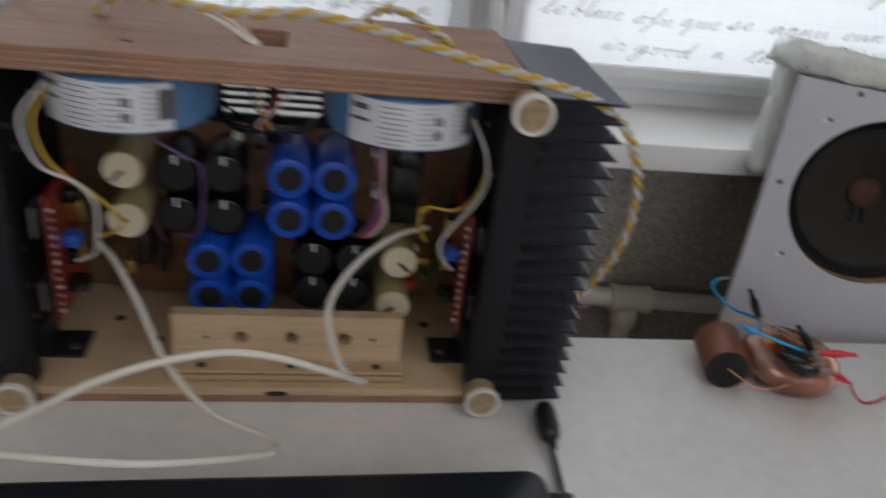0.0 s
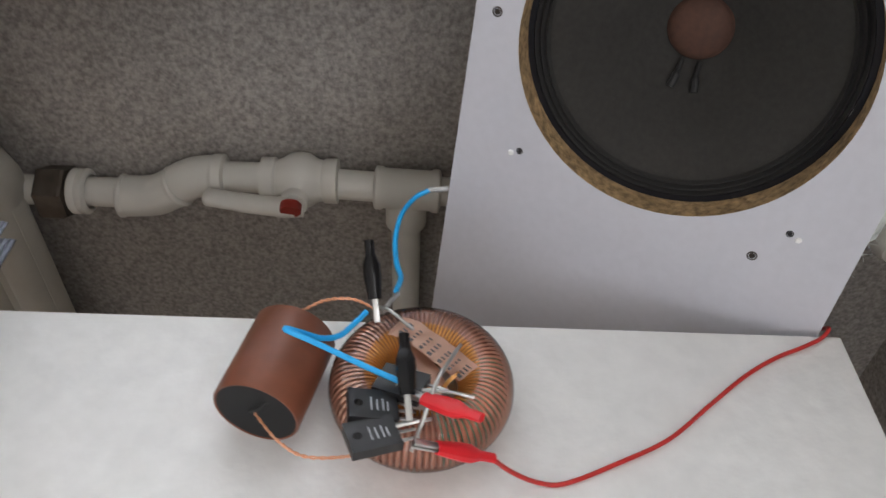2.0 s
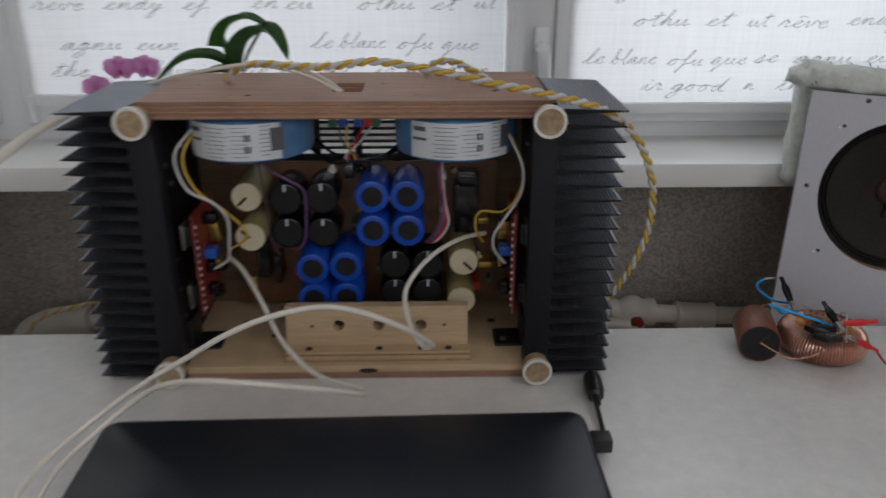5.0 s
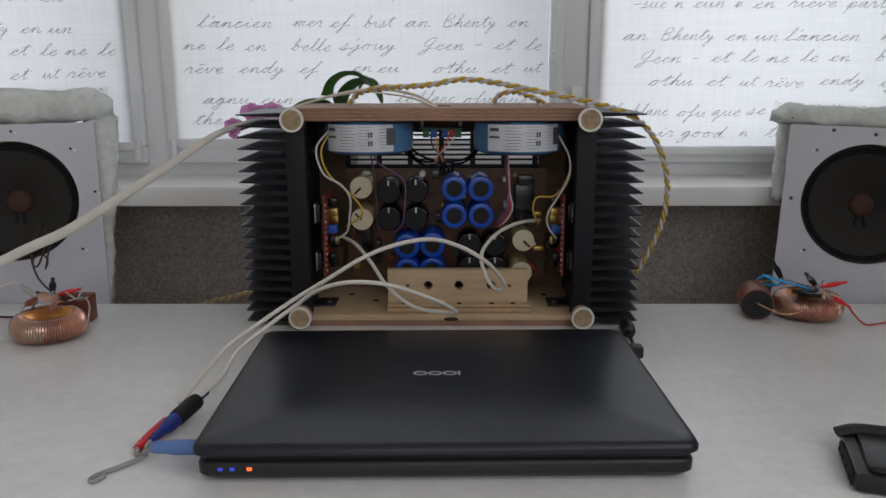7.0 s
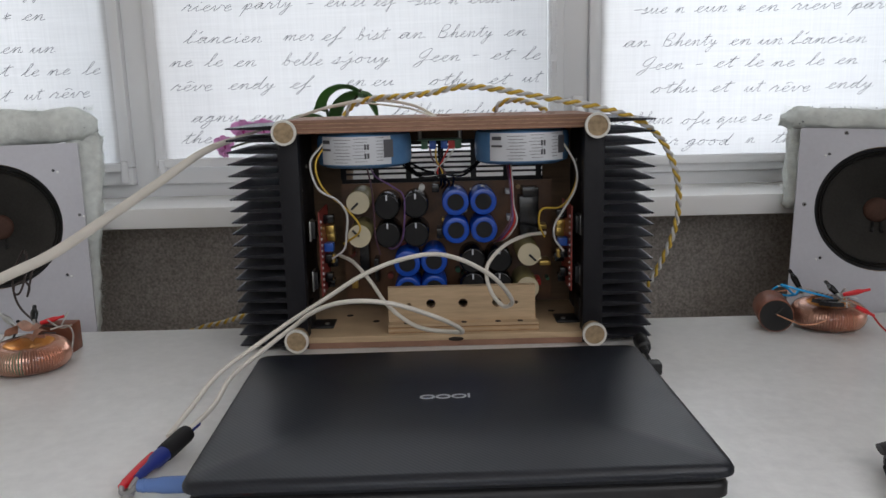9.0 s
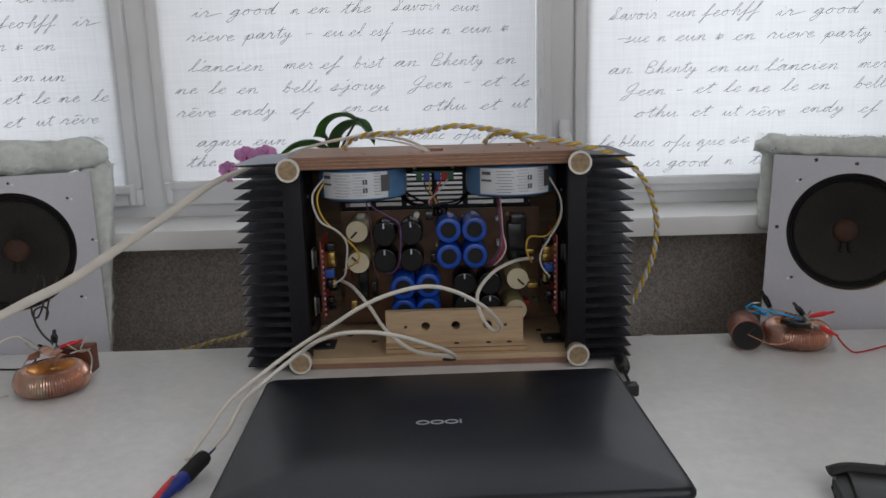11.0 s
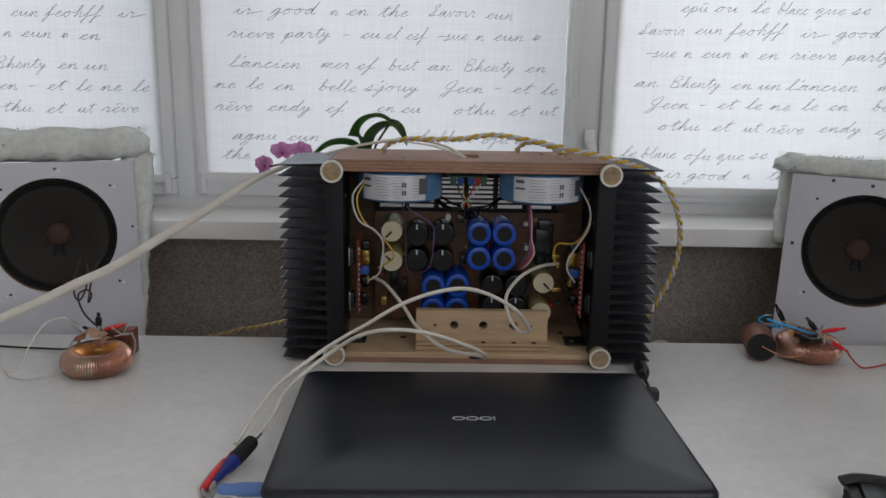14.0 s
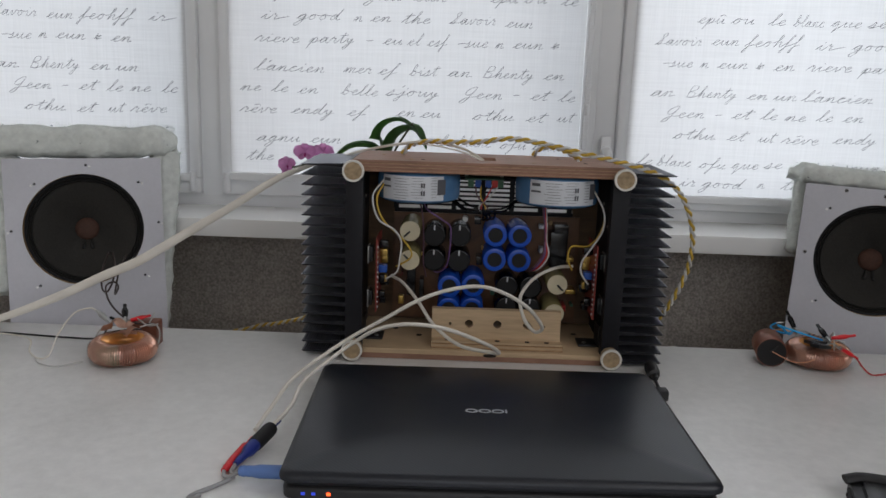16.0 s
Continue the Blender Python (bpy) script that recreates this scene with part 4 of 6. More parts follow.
part("nut", lathe(B(), [(0.008, 0), (0.0205, 0.001), (0.0215, 0.003), (0.0215, 0.020), (0.0205, 0.022), (0.008, 0.023)], Matrix.Translation((0.163, PY, 0.679)) @ pose(0, 0, 0, 0, 90), 6), nut_brown, run, "old brown metal nut", 10)
socket((0.1862, PY, 0.680), (0.2005, PY, 0.680), 0.0165)
pipe_piece("pipe", [(0.15, PY, 0.680), (0.24, PY, 0.680)], 0.0115)
pipe_piece("elbow", [(0.222, PY, 0.677), (0.230, PY, 0.677), (0.248, PY, 0.6785), (0.262, PY, 0.685), (0.2705, PY, 0.6900)], [0.0150] + [0.0170] * 3 + [0.0160] * 4 + [0.0158] * 14 + [0.0168, 0.0168, 0.0150])
pipe_piece("elbow", [(0.2690, PY, 0.6890), (0.2765, PY, 0.695), (0.288, PY, 0.699), (0.298, PY, 0.6995), (0.3065, PY, 0.6995)], [0.0140, 0.0140] + [0.0155] * 16 + [0.0168] * 6 + [0.0150])
pipe_piece("pipe", [(0.30, PY, 0.6995), (0.345, PY, 0.6995)], 0.0115)
vm = Matrix.Translation((0.333, PY, 0.6985)) @ pose(0, 0, 0, 0, 90)
valve = part("valve", lathe(B(), [(0.010, 0), (0.0165, 0.0005), (0.0168, 0.010), (0.0150, 0.012), (0.0165, 0.016), (0.0205, 0.022), (0.0215, 0.029), (0.0205, 0.036), (0.0165, 0.042), (0.0155, 0.046), (0.0170, 0.048), (0.0170, 0.057), (0.010, 0.058)], vm, 28), pipe_white, run, "white ball valve")
part("stem", rod(B(), (0.362, PY - 0.006, 0.697), (0.3600, PY - 0.026, 0.696), 0.0105, n=20, bevel=0.001), pipe_white, valve)
h = part("handle", sweep(B(), smooth_path([(0.3675, PY - 0.027, 0.696), (0.350, PY - 0.029, 0.6965), (0.326, PY - 0.028, 0.698), (0.304, PY - 0.027, 0.701), (0.2955, PY - 0.026, 0.701)]), [0.0095] * 9 + [0.0085] * 9 + [0.0080] * 10 + [0.0078, 0.0072, 0.0065, 0.0055, 0.003], 14, 0.75), pipe_white, valve, "white lever handle", 60)
part("cap", rod(B(), (0.3600, PY - 0.032, 0.7020), (0.3600, PY - 0.0385, 0.7000), 0.0078, n=20, bevel=0.0006), valve_red, valve, "red cap")
pipe_piece("pipe", [(0.388, PY, 0.696), (0.425, PY, 0.694)], 0.0115)
socket((0.417, PY, 0.694), (0.468, PY, 0.692), 0.0155)
part("branch", lathe(B(), [(0.014, 0), (0.0145, 0.010), (0.0158, 0.012), (0.0158, 0.026), (0.0145, 0.028), (0.011, 0.029)], Matrix.Translation((0.4415, PY, 0.686)) @ pose(0, 0, 0, 180), 24), pipe_white, run)
pipe_piece("pipe", [(0.4415, PY, 0.664), (0.4415, PY, 0.3), (0.4415, PY, 0.112)], 0.0115)
# radiator hanging behind the amplifier
rad_cream = material("cream_radiator_enamel", (0.62, 0.60, 0.53), 0.4, stain=0.12, stain_scale=14, bump=0.05)
radiator = thing("radiator", "cream ribbed radiator under the window sill", "radiator", (0.05, PY, 0.12), kind="structure")
for i in range(5):
    x = 0.128 - 0.072 * i
    sec = part("section", lathe(B(), [(0.0, -0.03), (0.018, -0.029), (0.030, -0.018), (0.033, 0), (0.030, 0.018), (0.018, 0.029), (0.0, 0.03)], Matrix.Translation((x, PY - 0.012, 0.688)) @ pose(0, 0, 0, 0, 90) @ Matrix.Diagonal((1, 0.9, 1.1, 1)), 24), rad_cream, radiator, "", 60)
    part("web", box(B(), x - 0.033, x + 0.033, PY - 0.026, PY - 0.002, 0.12, 0.676, 0.008), rad_cream, sec)
    for dx in (-0.017, 0.017):
        part("rib", sweep(B(), smooth_path([(x + dx, PY - 0.016, 0.68), (x + dx, PY - 0.020, 0.64), (x + dx, PY - 0.020, 0.4), (x + dx, PY - 0.020, 0.12)]), 0.0145, 14, 1.15), rad_cream, sec, "", 60)
# the same line on the other side
socket((-0.345, PY, 0.690), (-0.315, PY, 0.695), 0.0160)
pipe_piece("elbow", [(-0.318, PY, 0.695), (-0.345, PY, 0.694), (-0.370, PY, 0.690), (-0.395, PY, 0.676), (-0.405, PY, 0.655)], 0.0180)
pipe_piece("pipe", [(-0.33, PY, 0.694), (-0.1, PY, 0.686), (0.16, PY, 0.680)], 0.0115)
pipe_piece("pipe", [(-0.404, PY, 0.66), (-0.408, PY, 0.4), (-0.41, PY, 0.112)], 0.0125)
# the runs hang a little lower and deeper under the sill, at their true bore
run.scale, run.location = (1.115, 1.115, 1.115), (0.443, 0.851, 0.623)
radiator.scale, radiator.location = (1.115, 1.115, 1.115), (0.002, 0.845, 0.0107)
bpy.context.view_layer.update()
run = thing("heating_pipe", "white plastic heating pipe turning the corner under the sill", "pipe", (0.8080, 0.8490, 0.6200), kind="structure")
pipe_piece("pipe", [(0.4600, 0.8510, 0.6375), (0.8290, 0.8490, 0.6200)], 0.0125)
pipe_piece("elbow", [(0.8190, 0.8490, 0.6200), (0.8340, 0.8490, 0.6190), (0.8480, 0.8440, 0.6190), (0.8555, 0.8320, 0.6200), (0.8590, 0.8140, 0.6210)], [0.0140] * 3 + [0.0158] * 3 + [0.0144] * 13 + [0.0158] * 4 + [0.0140] * 2)
pipe_piece("pipe", [(0.8585, 0.8170, 0.6210), (0.8755, 0.7440, 0.6250), (0.9000, 0.6400, 0.6250), (0.9100, 0.5200, 0.6260), (0.9260, 0.2000, 0.6260), (0.9300, -2.5500, 0.6260)], 0.0118)
socket((0.8682, 0.7620, 0.6245), (0.8820, 0.7240, 0.6250), 0.0145)

# ---- coils, clips and leads beside the loudspeakers ----
turn_copper = material("pinkish_lacquered_copper", (0.86, 0.50, 0.37), 0.20, 0.6, stain=0.2, stain_scale=30, coat=0.6)
turn_orange = material("orange_lacquered_copper", (0.88, 0.42, 0.12), 0.25, 0.4, stain=0.15, stain_scale=30, coat=0.4)
copper_green = material("green_copper_lacquer", (0.05, 0.24, 0.16), 0.3, 0.3, stain=0.3, stain_scale=40)
copper_foil = material("crumpled_copper_tape", (0.74, 0.48, 0.36), 0.40, 0.45, grain=0.1, grain_scale=120, stain=0.12, stain_scale=40, bump=0.12, bump_scale=120)
tube_brown = material("brown_card_tube", (0.20, 0.066, 0.034), 0.42, grain=0.16, grain_scale=90, stain=0.18, stain_scale=25, bump=0.08)
core_dark = material("dark_brown_core_winding", (0.17, 0.075, 0.045), 0.4, 0.2, stain=0.2, stain_scale=30)
film_clear = bpy.data.materials.new("clear_wrapping_film")
film_clear.use_nodes = True
nt = film_clear.node_tree
nt.nodes.remove(nt.nodes["Principled BSDF"])
fr, tr_n, gl, mx = (nt.nodes.new("ShaderNode" + k) for k in ("Fresnel", "BsdfTransparent", "BsdfGlossy", "MixShader"))
fr.inputs[0].default_value, gl.inputs["Roughness"].default_value = 1.45, 0.10
tr_n.inputs[0].default_value = (0.97, 0.95, 0.94, 1)
for u, v in ((fr.outputs[0], mx.inputs[0]), (tr_n.outputs[0], mx.inputs[1]), (gl.outputs[0], mx.inputs[2]), (mx.outputs[0], nt.nodes["Material Output"].inputs[0])):
    nt.links.new(u, v)
blue_wire = material("bright_blue_wire", (0.012, 0.40, 0.84), 0.38, stain=0.08)
clip_black = material("black_vinyl_boot", (0.007, 0.007, 0.008), 0.2, spec=0.35)
clip_red = material("red_vinyl_boot", (0.72, 0.02, 0.028), 0.28, stain=0.08)


def ring_coil(name, at, label, green, group="ring coils"):
    """A ring core wound with copper wire, each turn a loop of its own, wrapped in clear film; green names a sector of lacquer."""
    coil = thing(name, label, "coil", at, group=group)
    RM, ra, rb, N = 0.0292, 0.0118, 0.0136, 84
    m = Matrix.Translation(at)

    def section(a, k, grow=1.0):
        q = math.cos(k)
        return Vector(((RM + ra * grow * q) * math.cos(a), (RM + ra * grow * q) * math.sin(a), 0.0149 + rb * grow * math.sin(k)))

    na, nk = 72, 18
    for mat, grow, pick in ((core_dark, 0.97, None), (copper_green, 1.0, green)):
        bm = B()
        lo, hi = (0, na) if pick is None else (int(pick[0] / 5), int(pick[1] / 5))
        ks = range(nk) if pick is None else range(-4, 6)
        for i in range(lo, hi):
            for k in ks:
                bm.faces.new([bm.verts.new(m @ section(2 * math.pi * u / na, 2 * math.pi * v / nk, grow)) for u, v in ((i, k), (i + 1, k), (i + 1, k + 1), (i, k + 1))])
        bmesh.ops.remove_doubles(bm, verts=bm.verts, dist=0.00005)
        part("core" if pick is None else "lacquer_patch", bm, mat, coil, "" if pick is None else "green lacquer patch")
    for i in range(N):
        a = 2 * math.pi * i / N
        for kind, lo, hi, mat in (("turn", -2.05, 1.85, turn_copper), ("inner_turn", 1.80, 4.30, turn_orange)):
            pts, rad = [], []
            for k in range(13):
                t = lo + (hi - lo) * k / 12
                p = section(a + 0.012 * t, t, 1.03)
                pts.append(m @ p)
                rad.append(0.00078 + 0.00030 * math.cos(t))
            part(kind, sweep(B(), pts, rad, 5), mat, coil)
    fm = B()
    prof = [(RM + 0.0135 * math.cos(t), 0.0152 + 0.0150 * math.sin(t)) for t in (-1.35 + 3.3 * k / 14 for k in range(15))]
    n = 168
    rings = [[fm.verts.new(m @ Vector(((r + (0.0002 if i % 2 else 0.0)) * math.cos(2 * math.pi * i / n), (r + (0.0002 if i % 2 else 0.0)) * math.sin(2 * math.pi * i / n), z))) for i in range(n)] for r, z in prof]
    for u, v in zip(rings, rings[1:]):
        for i in range(n):
            fm.faces.new((u[i], u[(i + 1) % n], v[(i + 1) % n], v[i]))
    film = part("wrapping_film", fm, film_clear, coil, "clear film wrapping", 80)
    film.visible_shadow = False
    return coil


def strip(path, width, mat, parent, label="", seed=0):
    """A crumpled strip of tape along a path."""
    bm = B()
    pts = smooth_path(path, 7)
    rows = []
    for i, p in enumerate(pts):
        d = (pts[min(i + 1, len(pts) - 1)] - pts[max(i - 1, 0)]).normalized()
        side = d.cross(Vector((0, 0, 1))).normalized()
        rows.append([bm.verts.new(p + side * width * (j / 5 - 0.5) + Vector((0, 0, 0.0011 * noise.noise(Vector((i * 0.35 + seed, j * 0.5, 1)))))) for j in range(6)])
    for a, b in zip(rows, rows[1:]):
        for j in range(5):
            bm.faces.new((a[j], a[j + 1], b[j + 1], b[j]))
    bmesh.ops.solidify(bm, geom=bm.faces[:], thickness=0.0003)
    return part("tape", bm, mat, parent, label, 25)


def crocodile(name, nose, tail, boot, label, lead=None, lead_mat=None):
    """A crocodile clip: a soft boot and two metal jaws that point from tail to nose."""
    nose, tail = Vector(nose), Vector(tail)
    d = (nose - tail).normalized()
    L = (nose - tail).length
    clip = thing(name, label, "clip", nose, group="crocodile clips")
    m = Matrix.Translation(tail) @ d.to_track_quat("Z", "Y").to_matrix().to_4x4()
    b = L * 0.72
    part("boot", lathe(B(), [(0, 0.0006), (0.0016, 0.0006), (0.0018, 0), (0.0023, 0), (0.0024, b * 0.24), (0.0027, b * 0.28), (0.0042, b * 0.42), (0.0043, b * 0.60), (0.0036, b * 0.85), (0.0031, b), (0.0026, b)], m @ Matrix.Diagonal((1.0, 0.72, 1, 1)), 10), boot, clip, "", 32)
    for s in (-1, 1):
        part("jaw", box(B(), -0.0014, 0.0014, *sorted((s * 0.0004, s * 0.0018)), b * 0.8, L, 0.0003, m), tin, clip)
    if lead:
        part("lead", sweep(B(), smooth_path([tail + d * 0.002] + lead, 8), 0.0011, 8), lead_mat, clip)
    return clip


RC = (0.4645, 0.5560, TABLE)
right_coil = ring_coil("ring_coil", RC, "copper-wound ring coil in clear film on the table", (285, 375))
tp = strip([(0.4515, 0.5760, 0.7835), (0.4590, 0.5710, 0.7860), (0.4730, 0.5600, 0.7850), (0.4850, 0.5485, 0.7845)], 0.0125, copper_foil, right_coil, "crumpled copper tape", 3)
for k in range(7):
    c = Vector((0.4570, 0.5710, 0.7872)).lerp(Vector((0.4830, 0.5490, 0.7858)), k / 6)
    mm = Matrix.Translation(c) @ Matrix.Rotation(-0.72, 4, "Z")
    for o, w in ((-0.0034, 0.0007), (-0.0012, 0.0003), (0.0010, 0.0003), (0.0030, 0.0003)):
        part("print_bar", box(B(), -0.0014 + 0.0005 * (k % 3), 0.0013 - 0.0004 * (k % 2), o - w, o + w, 0, 0.0004, 0, mm), ink, tp)
strip([(0.4590, 0.5740, 0.7800), (0.4620, 0.5630, 0.7805), (0.4690, 0.5510, 0.7795), (0.4735, 0.5425, 0.7770)], 0.0085, copper_foil, right_coil, "crumpled copper tape", 8)
cable("winding_end", [(0.4810, 0.5500, 0.783), (0.4795, 0.5470, 0.7855), (0.4765, 0.5455, 0.783), (0.4730, 0.5440, 0.777)], 0.0010, turn_orange, "orange lacquered end of the winding", parent=right_coil, n=6)
# brown tube coil lying beside it
tube = thing("tube_coil", "brown cylindrical coil lying on its side on the table", "coil", (0.400, 0.558, TABLE))
a, b = Vector((0.3925, 0.5345, TABLE + 0.0202)), Vector((0.4035, 0.5805, TABLE + 0.0202))
ax = (b - a).normalized()
tm = Matrix.Translation(a) @ ax.to_track_quat("Z", "Y").to_matrix().to_4x4()
L = (b - a).length
part("tube", lathe(B(), [(0.0186, 0.0003), (0.0195, 0), (0.0200, 0.0008), (0.0200, L - 0.0008), (0.0194, L), (0, L)], tm, 48), tube_brown, tube)
part("end_plug", lathe(B(), [(0, 0.0012), (0.0035, 0.0012), (0.0189, 0.0004)], tm, 40), cap_top, tube, "black end plug")
part("crack", sweep(B(), smooth_path([a + Vector((-0.002, -0.0006, 0.002)), a + Vector((0.003, -0.0004, 0.005)), a + Vector((0.006, -0.0003, 0.009)), a + Vector((0.010, -0.0003, 0.010))]), 0.0010, 6), rubber, tube)
for p0, p1, side in ((a + Vector((0, -0.001, 0.002)), Vector((0.4440, 0.5190, 0.768)), 0), (b + Vector((0.004, -0.002, 0.018)), Vector((0.4430, 0.5850, 0.783)), 1)):
    mid = [(0.4035, 0.5230, 0.768), (0.4150, 0.5180, 0.764), (0.4310, 0.5180, 0.764)] if side == 0 else [(0.4180, 0.5880, 0.786), (0.4310, 0.5890, 0.786)]
    pts = smooth_path([p0] + mid + [p1], 14)
    for ph in (0, math.pi):
        part("wire", sweep(B(), [p + Vector((0, math.cos(i * 0.9 + ph), math.sin(i * 0.9 + ph))) * 0.0005 for i, p in enumerate(pts)], 0.00042, 5), copper, tube, "twisted copper wire")


def transistor(at, yaw, tilt, parent=None):
    tr_ = thing("transistor", "flat black power transistor lying on the ring coil", "transistor", at, group="transistors")
    m = Matrix.Translation(at) @ pose(0, 0, 0, tilt, 8, yaw)
    body = part("body", panel_with_holes(-0.0080, 0.0080, -0.0105, 0.0105, 0.0046, [(0.0, 0.0062, 0.0019)], 16, m), black_plastic, tr_)
    for x in (-0.0045, 0.0, 0.0045):
        part("leg", box(B(), x - 0.0006, x + 0.0006, -0.0185, -0.0098, 0.0012, 0.0020, 0, m), tin, tr_)
    for k, w in ((0.001, 0.007), (-0.0015, 0.006), (-0.004, 0.0065), (-0.006, 0.005)):
        part("print_bar", box(B(), -0.0035, -0.0035 + w, k - 0.00025, k + 0.0002, 0.0046, 0.00475, 0, m), label_white, body)


transistor((0.4455, 0.5120, 0.7870), 112, 8)
transistor((0.4440, 0.5275, 0.7850), 98, 14)
transistor((0.4560, 0.5410, 0.7830), 70, -4)
crocodile("crocodile_clip", (0.4430, 0.5770, 0.7840), (0.4375, 0.6065, 0.8085), clip_black, "black crocodile clip gripping the coil wire")
crocodile("crocodile_clip", (0.4602, 0.5180, 0.7930), (0.4565, 0.5520, 0.8065), clip_black, "black crocodile clip gripping the transistor leg")
crocodile("crocodile_clip", (0.4570, 0.5325, 0.7925), (0.4885, 0.5115, 0.8060), clip_red, "red crocodile clip without a lead")
crocodile("crocodile_clip", (0.4620, 0.5080, 0.7925), (0.4960, 0.5135, 0.7740), clip_red, "red crocodile clip with a red lead",
          [Vector(q) for q in ((0.5050, 0.5140, 0.7620), (0.5180, 0.5155, 0.7515), (0.530, 0.516, 0.7512), (0.555, 0.527, 0.7512), (0.580, 0.540, 0.7512), (0.604, 0.560, 0.7512), (0.626, 0.578, 0.7512), (0.645, 0.590, 0.7512), (0.660, 0.597, 0.7512), (0.672, 0.603, 0.7520), (0.679, 0.6105, 0.7515), (0.682, 0.620, 0.740))], red_wire)
cable("wire", [(0.4650, 0.700, 0.763), (0.4560, 0.695, 0.7600), (0.4490, 0.678, 0.7610), (0.4470, 0.655, 0.7640), (0.4490, 0.632, 0.7680), (0.4520, 0.616, 0.7740), (0.4505, 0.5990, 0.7820)], 0.0015, blue_wire, "bright blue wire running to the baffle")
cable("wire_lug", [(0.4515, 0.5985, 0.7808), (0.4485, 0.5900, 0.7845), (0.4450, 0.5810, 0.7865)], 0.0013, tin, "bare metal lug on the blue wire's end", "wire", n=6)
cable("wire", [(0.4380, 0.5800, 0.7880), (0.4330, 0.5740, 0.7865), (0.4270, 0.5660, 0.7870), (0.4200, 0.5600, 0.7920), (0.4120, 0.5570, 0.7990), (0.4060, 0.5565, 0.8020), (0.4075, 0.5545, 0.8025), (0.4190, 0.5515, 0.7990), (0.4400, 0.5440, 0.7940), (0.4600, 0.5375, 0.7895)], 0.0014, blue_wire, "bright blue wire folded over the tube coil")
part("bare_end", rod(B(), (0.4640, 0.700, 0.763), (0.484, 0.7010, 0.7640), 0.0016, n=8), tin, None)
tagged(bpy.data.objects["bare_end"], "bare metal wire end on the baffle", "wire")
bpy.data.objects["bare_end"].name = "wire_end"
for pts in ([(0.4415, 0.5840, 0.787), (0.4480, 0.5800, 0.790), (0.4550, 0.5740, 0.789), (0.4600, 0.5700, 0.7880)], [(0.4815, 0.5630, 0.7865), (0.4780, 0.5500, 0.796), (0.4710, 0.5320, 0.801), (0.4650, 0.5170, 0.791), (0.4615, 0.5080, 0.786)], [(0.4650, 0.5340, 0.792), (0.4770, 0.5340, 0.791), (0.4870, 0.5330, 0.789)], [(0.4550, 0.5170, 0.790), (0.4630, 0.5190, 0.791), (0.4690, 0.5210, 0.790)]):
    cable("lead_wire", pts, 0.0009, tin, "stiff tinned lead wire on the ring coil", "wire", n=6)

# the other ring coil
dark_lead = material("dark_brown_lead", (0.045, 0.03, 0.026), 0.45)
LC = (-0.4605, 0.4735, TABLE)
left_coil = ring_coil("ring_coil", LC, "copper ring coil with green lacquer patch on the table", (235, 285))
strip([(-0.478, 0.478, 0.781), (-0.466, 0.474, 0.787), (-0.454, 0.474, 0.786), (-0.444, 0.478, 0.784)], 0.013, copper_foil, left_coil, "crumpled copper tape", 5)
strip([(-0.455, 0.468, 0.783), (-0.449, 0.474, 0.793), (-0.444, 0.482, 0.790)], 0.012, copper_foil, left_coil, "crumpled copper tape", 15)
strip([(-0.487, 0.486, 0.784), (-0.480, 0.480, 0.795), (-0.470, 0.482, 0.800), (-0.459, 0.476, 0.793), (-0.452, 0.484, 0.797)], 0.014, copper_foil, left_coil, "crumpled copper tape", 25)
blk = thing("film_capacitor", "brown block capacitor with red clip behind the ring coil", "capacitor", (-0.455, 0.535, TABLE))
part("block", box(B(), -0.476, -0.436, 0.522, 0.546, TABLE, 0.784, 0.002), tube_brown, blk)
part("print_bar", box(B(), -0.470, -0.455, 0.5212, 0.5222, 0.77, 0.776), ink, blk)
crocodile("crocodile_clip", (-0.474, 0.508, 0.7885), (-0.440, 0.516, 0.7965), clip_red, "red crocodile clip on the coil lead")
crocodile("crocodile_clip", (-0.462, 0.497, 0.786), (-0.492, 0.512, 0.793), clip_black, "black crocodile clip on the coil lead")
crocodile("crocodile_clip", (-0.470, 0.505, 0.789), (-0.480, 0.530, 0.806), clip_black, "black crocodile clip on the coil lead")
crocodile("crocodile_clip", (-0.486, 0.500, 0.788), (-0.512, 0.516, 0.801), tin, "bare metal crocodile clip with a white lead",
          [Vector(q) for q in ((-0.522, 0.518, 0.803), (-0.540, 0.510, 0.797), (-0.552, 0.490, 0.775), (-0.556, 0.470, 0.7525), (-0.566, 0.462, 0.7515), (-0.585, 0.478, 0.7545), (-0.60, 0.50, 0.765), (-0.68, 0.52, 0.765))], white_cable)
cable("wire", [(-0.5260, 0.650, 0.846), (-0.5240, 0.62, 0.832), (-0.5210, 0.595, 0.806), (-0.5140, 0.580, 0.806), (-0.5060, 0.572, 0.819), (-0.5090, 0.566, 0.827), (-0.5180, 0.560, 0.822), (-0.5110, 0.550, 0.806), (-0.4930, 0.535, 0.794), (-0.4622, 0.512, 0.787), (-0.4300, 0.500, 0.790)], 0.0013, dark_lead, "dark wire looping down from the baffle")
cable("wire", [(-0.5540, 0.655, 0.848), (-0.5520, 0.625, 0.828), (-0.5420, 0.600, 0.808), (-0.5300, 0.590, 0.806), (-0.5220, 0.592, 0.822), (-0.5260, 0.610, 0.840), (-0.5420, 0.640, 0.850), (-0.5520, 0.655, 0.846)], 0.0013, dark_lead, "dark wire looping under the cone")
cable("wire", [(-0.90, 0.54, 0.7515), (-0.70, 0.555, 0.7515), (-0.58, 0.545, 0.7515), (-0.52, 0.530, 0.757), (-0.497, 0.513, 0.778)], 0.0014, clip_black, "thin black wire lying on the table")
